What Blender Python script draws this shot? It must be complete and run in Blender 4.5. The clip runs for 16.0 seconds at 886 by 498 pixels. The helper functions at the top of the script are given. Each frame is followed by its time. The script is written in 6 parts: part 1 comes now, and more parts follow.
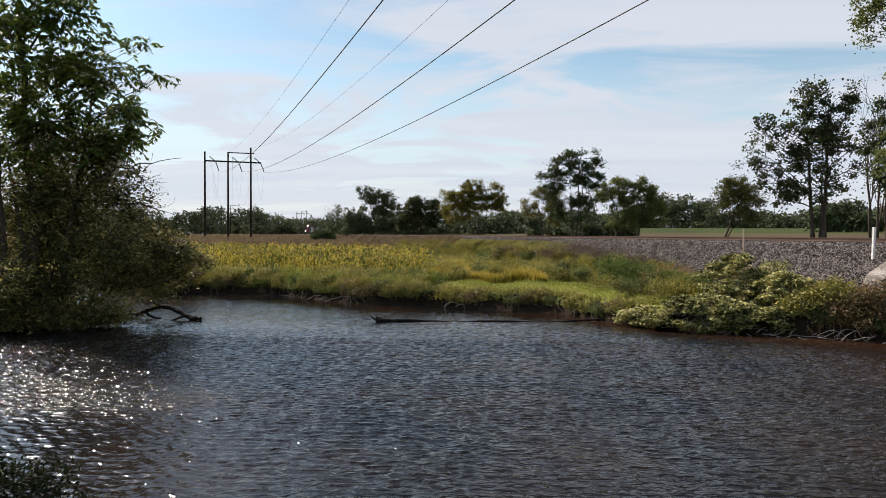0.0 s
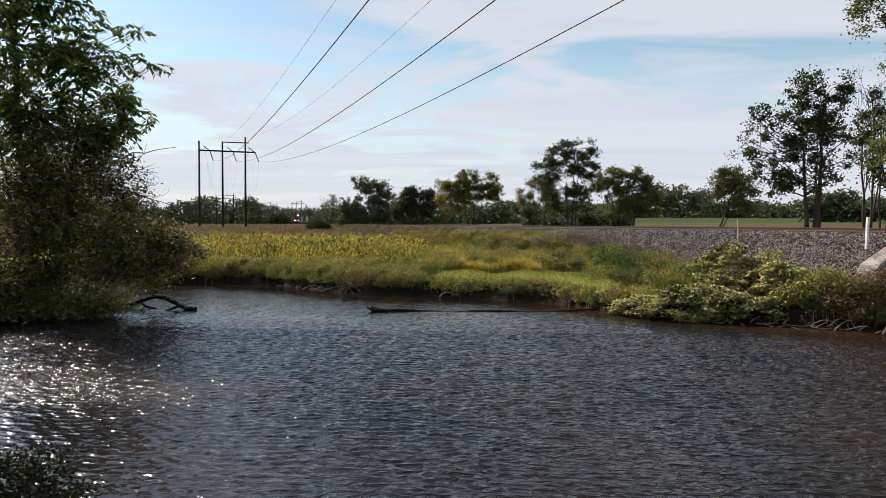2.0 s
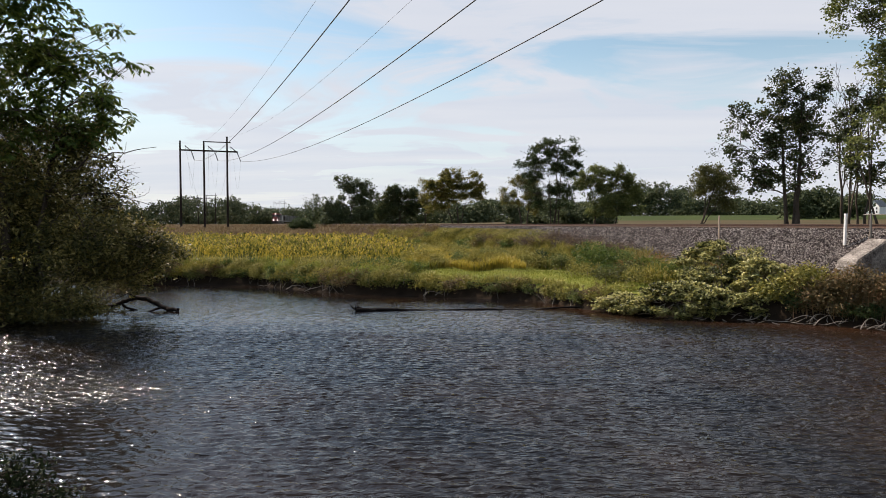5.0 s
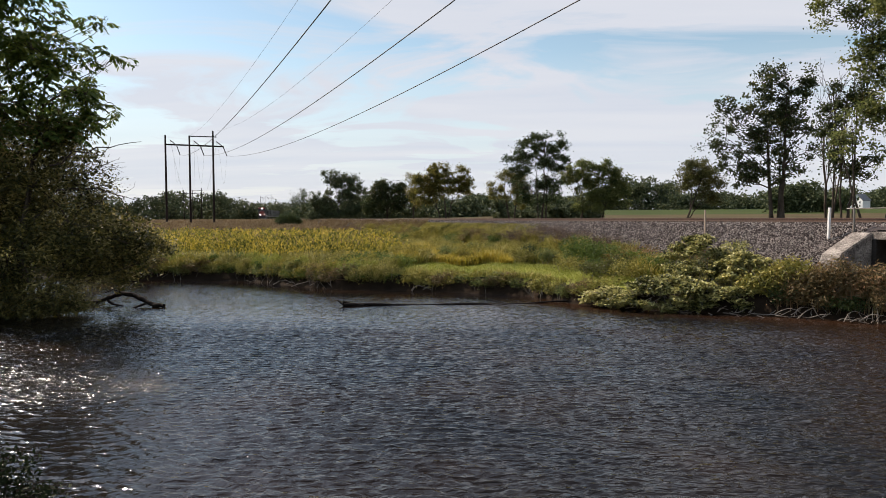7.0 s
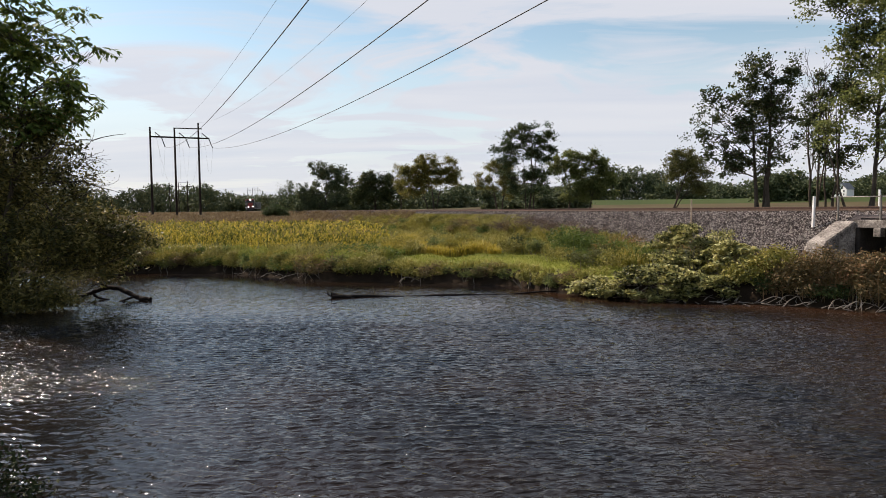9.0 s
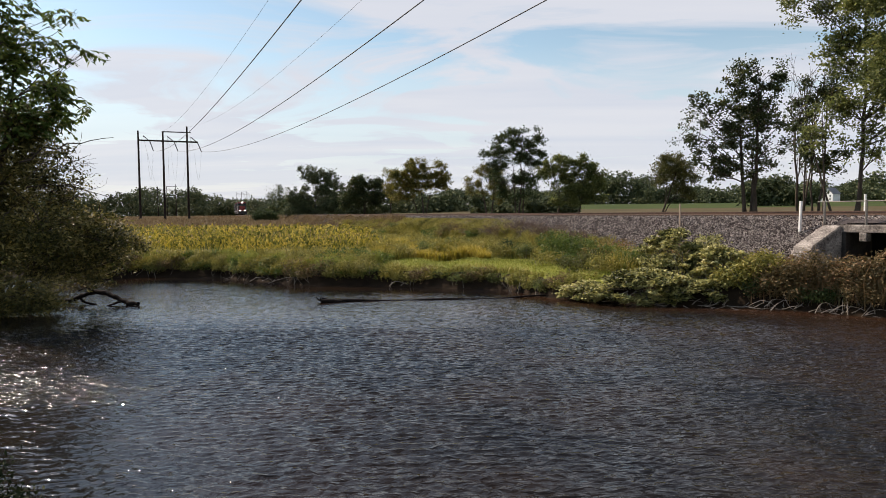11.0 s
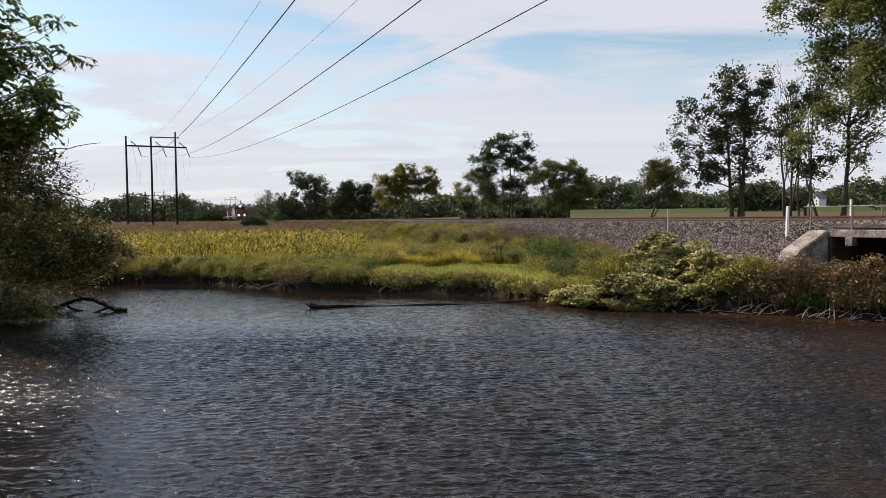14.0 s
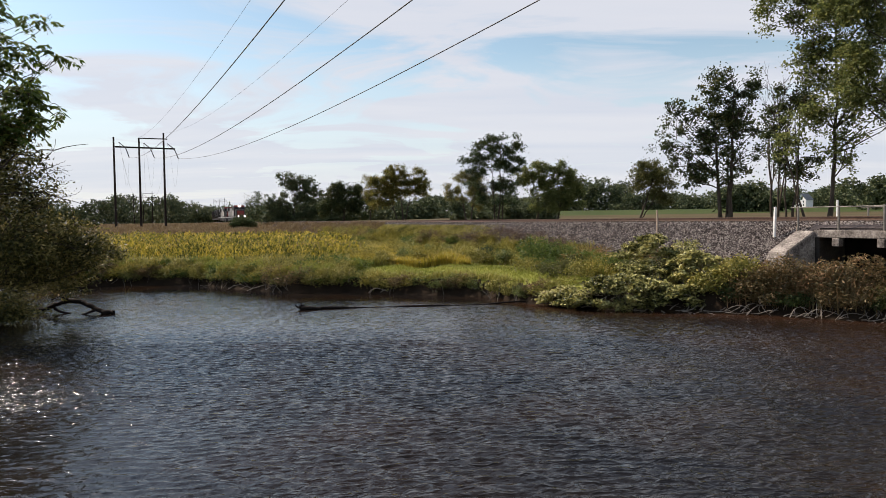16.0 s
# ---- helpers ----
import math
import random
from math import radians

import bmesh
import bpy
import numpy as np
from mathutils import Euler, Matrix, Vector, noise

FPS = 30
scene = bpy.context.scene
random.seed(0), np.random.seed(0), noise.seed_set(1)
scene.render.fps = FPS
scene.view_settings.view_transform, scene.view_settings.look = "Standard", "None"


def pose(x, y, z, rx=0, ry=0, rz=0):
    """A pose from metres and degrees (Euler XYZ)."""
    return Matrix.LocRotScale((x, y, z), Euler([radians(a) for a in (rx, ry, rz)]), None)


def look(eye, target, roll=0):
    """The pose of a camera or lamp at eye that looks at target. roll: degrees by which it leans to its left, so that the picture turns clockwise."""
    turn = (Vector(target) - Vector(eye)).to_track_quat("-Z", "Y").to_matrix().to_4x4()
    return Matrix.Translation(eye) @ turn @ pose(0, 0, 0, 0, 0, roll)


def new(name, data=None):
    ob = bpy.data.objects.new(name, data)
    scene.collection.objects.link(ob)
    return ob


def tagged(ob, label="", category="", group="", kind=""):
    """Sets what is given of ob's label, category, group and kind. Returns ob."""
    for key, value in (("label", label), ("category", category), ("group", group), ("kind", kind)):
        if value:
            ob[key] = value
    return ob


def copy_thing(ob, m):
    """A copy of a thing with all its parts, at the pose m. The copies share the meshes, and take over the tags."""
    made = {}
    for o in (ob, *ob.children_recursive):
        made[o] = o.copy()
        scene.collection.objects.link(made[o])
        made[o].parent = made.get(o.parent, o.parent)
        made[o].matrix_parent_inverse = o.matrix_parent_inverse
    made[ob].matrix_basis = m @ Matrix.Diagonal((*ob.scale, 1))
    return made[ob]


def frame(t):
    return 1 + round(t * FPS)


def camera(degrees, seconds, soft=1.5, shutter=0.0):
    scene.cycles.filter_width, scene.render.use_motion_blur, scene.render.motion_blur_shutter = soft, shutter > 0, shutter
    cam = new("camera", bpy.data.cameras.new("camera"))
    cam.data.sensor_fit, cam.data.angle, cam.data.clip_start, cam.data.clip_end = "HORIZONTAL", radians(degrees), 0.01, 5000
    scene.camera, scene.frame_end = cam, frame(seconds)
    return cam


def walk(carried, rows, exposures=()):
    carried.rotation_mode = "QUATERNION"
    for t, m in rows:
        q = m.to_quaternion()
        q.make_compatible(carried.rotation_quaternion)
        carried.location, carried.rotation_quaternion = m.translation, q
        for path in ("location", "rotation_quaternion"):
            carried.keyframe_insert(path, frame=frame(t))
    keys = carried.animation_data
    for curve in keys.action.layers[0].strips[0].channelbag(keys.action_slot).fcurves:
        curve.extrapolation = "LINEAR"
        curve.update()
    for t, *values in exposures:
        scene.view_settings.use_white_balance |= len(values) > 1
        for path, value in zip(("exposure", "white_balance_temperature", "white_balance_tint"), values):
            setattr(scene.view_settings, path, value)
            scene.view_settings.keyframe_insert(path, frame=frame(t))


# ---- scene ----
# ---- camera and its walk ----
cam = camera(65.0, 16.0, soft=0.75)
EYE_Z = 4.1
TURNS = [  # seconds, yaw, pitch, roll
    (0.0, 5.40, -1.21, -0.21), (0.5, 5.26, -1.40, -0.05), (1.0, 5.25, -1.86, 0.06), (1.5, 5.03, -1.87, -0.11),
    (2.0, 5.01, -2.04, -0.22), (2.5, 4.79, -2.00, -0.05), (3.0, 4.52, -2.06, 0.13), (3.5, 4.21, -2.00, 0.26),
    (4.0, 4.05, -1.90, 0.13), (5.25, 3.55, -2.25, 0.15), (6.5, 2.97, -2.64, 0.18), (7.0, 2.65, -2.58, 0.24),
    (7.5, 2.22, -2.72, 0.24), (8.0, 2.18, -2.75, 0.36), (8.5, 1.91, -2.92, 0.48), (9.0, 1.65, -3.32, 0.60),
    (9.5, 1.35, -3.40, 0.66), (10.0, 1.15, -3.25, 0.63), (11.25, 0.72, -2.92, 0.53), (12.5, 0.28, -2.63, 0.43),
    (13.0, 0.0, -2.60, 0.42), (13.5, -0.06, -2.50, 0.65), (14.0, -0.05, -2.55, 0.62), (14.5, -0.18, -2.60, 0.70),
    (15.0, -0.17, -2.61, 0.79), (15.5, -0.51, -2.68, 0.68), (16.0, -0.88, -2.46, 0.70)]
walk(cam, [(t, pose(0, 0, EYE_Z, 90 + p, r, y)) for t, y, p, r in TURNS],
     [(0.0, 0.48, 6430, 11.5), (3.0, 0.48, 6550, 12.5), (6.5, 0.49, 6600, 13), (9.0, 0.48, 6650, 13.5), (16.0, 0.50, 6600, 13.5)])

# ---- world, sun and exposure ----
SUN_AZ, SUN_EL = 57.0, 44.0          # degrees to the left of north, and above the horizon
world = bpy.data.worlds.new("sky")
scene.world = world
world.use_nodes = True
wn, wl = world.node_tree.nodes, world.node_tree.links
wn.clear()
sky = wn.new("ShaderNodeTexSky")
sky.sky_type, sky.sun_disc = "NISHITA", False
sky.sun_elevation, sky.sun_rotation = radians(SUN_EL), radians(-SUN_AZ)
sky.air_density, sky.dust_density, sky.ozone_density = 1.0, 0.25, 1.0
tc = wn.new("ShaderNodeTexCoord")
sep = wn.new("ShaderNodeSeparateXYZ")
wl.new(tc.outputs["Generated"], sep.inputs[0])


def wmath(op, a, b):
    nd = wn.new("ShaderNodeMath")
    nd.operation = op
    for k, v in enumerate((a, b)):
        if isinstance(v, (int, float)):
            nd.inputs[k].default_value = v
        else:
            wl.new(v, nd.inputs[k])
    return nd.outputs[0]


zc = wmath("ADD", wmath("MAXIMUM", sep.outputs[2], 0.0), 0.10)
comb = wn.new("ShaderNodeCombineXYZ")
wl.new(wmath("DIVIDE", sep.outputs[0], zc), comb.inputs[0])
wl.new(wmath("DIVIDE", sep.outputs[1], zc), comb.inputs[1])
cmap = wn.new("ShaderNodeMapping")
cmap.inputs["Location"].default_value = (0.35, 0.2, 0)
cmap.inputs["Rotation"].default_value = (0, 0, radians(-14))
cmap.inputs["Scale"].default_value = (0.55, 0.85, 1)
wl.new(comb.outputs[0], cmap.inputs[0])
cn = wn.new("ShaderNodeTexNoise")
cn.inputs["Scale"].default_value, cn.inputs["Detail"].default_value = 1.45, 9
cn.inputs["Roughness"].default_value, cn.inputs["Distortion"].default_value = 0.56, 1.5
wl.new(cmap.outputs[0], cn.inputs["Vector"])
cr = wn.new("ShaderNodeMapRange")
cr.inputs[1].default_value, cr.inputs[2].default_value = 0.40, 0.59
wl.new(wmath("ADD", cn.outputs[0], wmath("MULTIPLY", sep.outputs[0], 0.11)), cr.inputs[0])       # the sheet thins out to the west
haze = wn.new("ShaderNodeMapRange")     # thin high cloud thickens towards the horizon
haze.inputs[1].default_value, haze.inputs[2].default_value = 0.06, 0.23
haze.inputs[3].default_value, haze.inputs[4].default_value = 0.85, 0.0
wl.new(sep.outputs[2], haze.inputs[0])
thin = wn.new("ShaderNodeMapRange")      # and opens to blue overhead
thin.inputs[1].default_value, thin.inputs[2].default_value = 0.30, 0.62
thin.inputs[3].default_value, thin.inputs[4].default_value = 0.92, 0.42
wl.new(sep.outputs[2], thin.inputs[0])
cover = wmath("MINIMUM", wmath("ADD", wmath("MULTIPLY", cr.outputs[0], thin.outputs[0]), haze.outputs[0]), 0.93)
wmix = wn.new("ShaderNodeMix")
wmix.data_type = "RGBA"
wl.new(cover, wmix.inputs[0])
tint = wn.new("ShaderNodeMix")
tint.data_type, tint.blend_type = "RGBA", "MULTIPLY"
tint.inputs[0].default_value = 1.0
tint.inputs[7].default_value = (1.40, 1.38, 1.20, 1)
wl.new(sky.outputs[0], tint.inputs[6])
wl.new(tint.outputs[2], wmix.inputs[6])
smap = wn.new("ShaderNodeMapping")       # thin and thick streaks in the cloud sheet
smap.inputs["Location"].default_value = (1.7, 0.6, 0)
smap.inputs["Rotation"].default_value = (0, 0, radians(-8))
smap.inputs["Scale"].default_value = (0.35, 1.5, 1)
wl.new(comb.outputs[0], smap.inputs[0])
sn = wn.new("ShaderNodeTexNoise")
sn.inputs["Scale"].default_value, sn.inputs["Detail"].default_value = 1.1, 6
sn.inputs["Roughness"].default_value, sn.inputs["Distortion"].default_value = 0.5, 0.5
wl.new(smap.outputs[0], sn.inputs["Vector"])
streak = wn.new("ShaderNodeMapRange")
streak.inputs[1].default_value, streak.inputs[2].default_value = 0.36, 0.62
wl.new(sn.outputs[0], streak.inputs[0])
cloud = wn.new("ShaderNodeMix")
cloud.data_type = "RGBA"
wl.new(streak.outputs[0], cloud.inputs[0])
cloud.inputs[6].default_value = (5.85, 6.35, 7.2, 1)
cloud.inputs[7].default_value = (6.65, 6.95, 7.5, 1)
wl.new(cloud.outputs[2], wmix.inputs[7])
toward = wn.new("ShaderNodeVectorMath")   # thin cloud scatters light forward, brightest round the sun
toward.operation = "DOT_PRODUCT"
toward.inputs[1].default_value = (-math.sin(radians(SUN_AZ)) * math.cos(radians(SUN_EL)), math.cos(radians(SUN_AZ)) * math.cos(radians(SUN_EL)), math.sin(radians(SUN_EL)))
wl.new(tc.outputs["Generated"], toward.inputs[0])
aureole = wmath("MULTIPLY", wmath("POWER", wmath("MAXIMUM", toward.outputs["Value"], 0.0), 16.0), 3.2)
bg = wn.new("ShaderNodeBackground")
wl.new(wmath("MULTIPLY", wmath("ADD", aureole, 1.0), 0.079), bg.inputs[1])
wl.new(wmix.outputs[2], bg.inputs[0])
wo = wn.new("ShaderNodeOutputWorld")
wl.new(bg.outputs[0], wo.inputs[0])

sun = new("sun", bpy.data.lights.new("sun", "SUN"))
sun.data.energy, sun.data.angle, sun.data.color = 4.5, radians(1.3), (1.0, 0.85, 0.69)
_a, _e = radians(SUN_AZ), radians(SUN_EL)
sun.matrix_basis = look((0, 0, 60), (60 * math.sin(_a), -60 * math.cos(_a), 60 - 60 * math.tan(_e)))


# ---- materials ----
def mat_base(name):
    m = bpy.data.materials.new(name)
    m.use_nodes = True
    nt = m.node_tree
    return m, nt.nodes, nt.links, nt.nodes["Principled BSDF"]


def ramp(nodes, stops):
    r = nodes.new("ShaderNodeValToRGB")
    el = r.color_ramp.elements
    while len(el) < len(stops):
        el.new(0.5)
    for e, (p, c) in zip(el, stops):
        e.position, e.color = p, (*c, 1)
    return r


def surface(name, c1, c2, scale=6.0, rough=0.8, bump=0.3, fine=60.0, metal=0.0, c3=None, dist=0.02, mid=(0.35, 0.65), random_tone=0.0, stretch=(1, 1, 1)):
    """Two tones in large patches, a finer grain of both over it, and relief."""
    m, n, l, b = mat_base(name)
    co = n.new("ShaderNodeTexCoord")
    mp = n.new("ShaderNodeMapping")
    mp.inputs["Scale"].default_value = stretch
    l.new(co.outputs["Object"], mp.inputs[0])
    big, small = n.new("ShaderNodeTexNoise"), n.new("ShaderNodeTexNoise")
    for nd, s, d in ((big, scale, 5), (small, fine, 4)):
        nd.inputs["Scale"].default_value, nd.inputs["Detail"].default_value = s, d
        l.new(mp.outputs[0], nd.inputs["Vector"])
    mx = n.new("ShaderNodeMath")
    mx.operation = "MULTIPLY_ADD"
    mx.inputs[1].default_value, mx.inputs[2].default_value = 0.45, 0.0
    l.new(small.outputs[0], mx.inputs[0])
    ad = n.new("ShaderNodeMath")
    ad.operation = "MULTIPLY_ADD"
    ad.inputs[1].default_value = 0.55
    l.new(big.outputs[0], ad.inputs[0])
    l.new(mx.outputs[0], ad.inputs[2])
    src = ad.outputs[0]
    if random_tone:
        oi = n.new("ShaderNodeNewGeometry")
        k = n.new("ShaderNodeMath")
        k.operation = "MULTIPLY_ADD"
        k.inputs[1].default_value = random_tone
        l.new(oi.outputs["Random Per Island"], k.inputs[0])
        l.new(src, k.inputs[2])
        s2 = n.new("ShaderNodeMath")
        s2.operation = "SUBTRACT"
        s2.inputs[1].default_value = random_tone / 2
        l.new(k.outputs[0], s2.inputs[0])
        src = s2.outputs[0]
    stops = [(mid[0], c1), (mid[1], c2)] if c3 is None else [(mid[0], c1), ((mid[0] + mid[1]) / 2, c2), (mid[1], c3)]
    r = ramp(n, stops)
    l.new(src, r.inputs[0])
    l.new(r.outputs[0], b.inputs["Base Color"])
    b.inputs["Roughness"].default_value, b.inputs["Metallic"].default_value = rough, metal
    b.inputs["Specular IOR Level"].default_value = 0.08 if rough > 0.85 else 0.4
    if bump:
        bp = n.new("ShaderNodeBump")
        bp.inputs["Strength"].default_value, bp.inputs["Distance"].default_value = bump, dist
        l.new(small.outputs[0], bp.inputs["Height"])
        l.new(bp.outputs[0], b.inputs["Normal"])
    return m


def leaf_mat(name, stops, rough=0.5, through_light=0.42, spec=0.3):
    """Leaves and blades: tone by leaf, light shining through."""
    m, n, l, b = mat_base(name)
    g = n.new("ShaderNodeNewGeometry")
    co = n.new("ShaderNodeTexCoord")
    ns = n.new("ShaderNodeTexNoise")
    ns.inputs["Scale"].default_value, ns.inputs["Detail"].default_value = 0.55, 3
    l.new(co.outputs["Object"], ns.inputs["Vector"])
    a = n.new("ShaderNodeMath")
    a.operation = "MULTIPLY_ADD"
    a.inputs[1].default_value = 0.6
    l.new(g.outputs["Random Per Island"], a.inputs[0])
    k = n.new("ShaderNodeMath")
    k.operation = "MULTIPLY_ADD"
    k.inputs[1].default_value, k.inputs[2].default_value = 1.2, -0.42
    l.new(ns.outputs[0], k.inputs[0])
    l.new(k.outputs[0], a.inputs[2])
    r = ramp(n, stops)
    l.new(a.outputs[0], r.inputs[0])
    l.new(r.outputs[0], b.inputs["Base Color"])
    b.inputs["Roughness"].default_value = rough
    b.inputs["Specular IOR Level"].default_value = spec
    tr = n.new("ShaderNodeBsdfTranslucent")
    l.new(r.outputs[0], tr.inputs["Color"])
    mix = n.new("ShaderNodeMixShader")
    mix.inputs[0].default_value = through_light
    l.new(b.outputs[0], mix.inputs[1])
    l.new(tr.outputs[0], mix.inputs[2])
    l.new(mix.outputs[0], n["Material Output"].inputs["Surface"])
    return m


def glow_mat(name, color, strength):
    m, n, l, b = mat_base(name)
    b.inputs["Base Color"].default_value = (0.8, 0.8, 0.8, 1)
    b.inputs["Emission Color"].default_value = (*color, 1)
    b.inputs["Emission Strength"].default_value = strength
    return m


def riffle(n, l):
    """By the river bed: wave height (steep over one gravel bar, low in the pool before it), roughness, and how shallow it is."""
    place = n.new("ShaderNodeTexCoord")
    place.name = "bed_place"
    xyz = n.new("ShaderNodeSeparateXYZ")
    l.new(place.outputs["Object"], xyz.inputs[0])

    def op(kind, a, b, c=None):
        nd = n.new("ShaderNodeMath")
        nd.operation = kind
        for k, v in enumerate((a, b, c)):
            if isinstance(v, (int, float)):
                nd.inputs[k].default_value = v
            elif v is not None:
                l.new(v, nd.inputs[k])
        return nd.outputs[0]

    def step(v, lo, hi):
        nd = n.new("ShaderNodeMapRange")
        nd.interpolation_type = "SMOOTHSTEP"
        nd.inputs[1].default_value, nd.inputs[2].default_value = lo, hi
        l.new(v, nd.inputs[0])
        return nd.outputs[0]
    ragged = n.new("ShaderNodeTexNoise")
    ragged.inputs["Scale"].default_value, ragged.inputs["Detail"].default_value = 0.9, 3
    l.new(place.outputs["Object"], ragged.inputs["Vector"])
    out = op("SUBTRACT", -7.6, xyz.outputs[0])
    wide = op("MULTIPLY_ADD", op("MAXIMUM", out, 0.0), 0.36, 0.75)
    off = op("ABSOLUTE", op("SUBTRACT", xyz.outputs[1], op("MULTIPLY_ADD", out, 0.02, 16.2)), 0.0)
    rel = op("ADD", op("DIVIDE", off, wide), op("MULTIPLY_ADD", ragged.outputs[0], 0.9, -0.45))
    bar = op("MULTIPLY", step(rel, 1.5, 0.35), step(out, -1.6, 1.2))
    pool = op("MULTIPLY", step(xyz.outputs[1], 15.5, 13.0), step(xyz.outputs[0], -1.0, -6.0))
    inshore = op("MULTIPLY_ADD", op("SUBTRACT", xyz.outputs[0], 4.6), 0.44, op("MULTIPLY", op("SUBTRACT", xyz.outputs[1], 33.2), 0.898))
    shoal = op("MULTIPLY", step(inshore, -4.0, 0.3), step(xyz.outputs[0], 1.0, 6.0))
    return op("ADD", op("MULTIPLY_ADD", bar, RIFFLE, 1.0), op("MULTIPLY", pool, -0.6)), op("MULTIPLY_ADD", bar, 0.075, 0.055), op("MAXIMUM", shoal, op("MULTIPLY", step(xyz.outputs[0], 6.0, 14.0), 0.3))


RIFFLE = 0.25


def water_mat():
    m, n, l, b = mat_base("river_water")
    co = n.new("ShaderNodeTexCoord")
    hs = []
    for sx, sy, sc in ((0.40, 1.0, 6.4), (1.0, 1.4, 13.0)):      # wavelets, and a finer chop
        mp = n.new("ShaderNodeMapping")
        mp.inputs["Scale"].default_value = (sx, sy, 1)
        mp.inputs["Rotation"].default_value = (0, 0, radians(7 * len(hs) + 2))
        l.new(co.outputs["Object"], mp.inputs[0])
        t = n.new("ShaderNodeTexNoise")
        t.inputs["Scale"].default_value, t.inputs["Detail"].default_value = sc, 2
        t.inputs["Distortion"].default_value = 0.6
        l.new(mp.outputs[0], t.inputs["Vector"])
        hs.append(t.outputs[0])

    def maths(kind, *values):
        nd = n.new("ShaderNodeMath")
        nd.operation = kind
        for k, v in enumerate(values):
            if isinstance(v, (int, float)):
                nd.inputs[k].default_value = v
            else:
                l.new(v, nd.inputs[k])
        return nd.outputs[0]
    swell, ripple, shoal = riffle(n, l)
    chop = maths("MULTIPLY", hs[1], maths("MAXIMUM", maths("MULTIPLY_ADD", swell, 0.55, -0.48), 0.06))
    bp = n.new("ShaderNodeBump")
    bp.inputs["Distance"].default_value = 0.09
    calm = n.new("ShaderNodeAttribute")     # calmer in the lee of the bank
    calm.attribute_name = "ruffled"
    l.new(calm.outputs["Fac"], bp.inputs["Strength"])
    l.new(maths("ADD", maths("MULTIPLY", hs[0], swell), chop), bp.inputs["Height"])
    l.new(bp.outputs[0], b.inputs["Normal"])
    l.new(ripple, b.inputs["Roughness"])
    big = n.new("ShaderNodeTexNoise")
    big.inputs["Scale"].default_value, big.inputs["Detail"].default_value = 0.22, 4
    l.new(co.outputs["Object"], big.inputs["Vector"])
    r = ramp(n, [(0.35, (0.006, 0.006, 0.007)), (0.5, (0.012, 0.009, 0.007)), (0.68, (0.019, 0.011, 0.006))])
    l.new(big.outputs[0], r.inputs[0])
    silt = n.new("ShaderNodeMix")                # the brown bed shows through the shallows
    silt.data_type = "RGBA"
    silt.inputs[7].default_value = (0.040, 0.019, 0.010, 1)
    l.new(shoal, silt.inputs[0])
    l.new(r.outputs[0], silt.inputs[6])
    l.new(silt.outputs[2], b.inputs["Base Color"])
    b.inputs["IOR"].default_value = 1.33
    return m


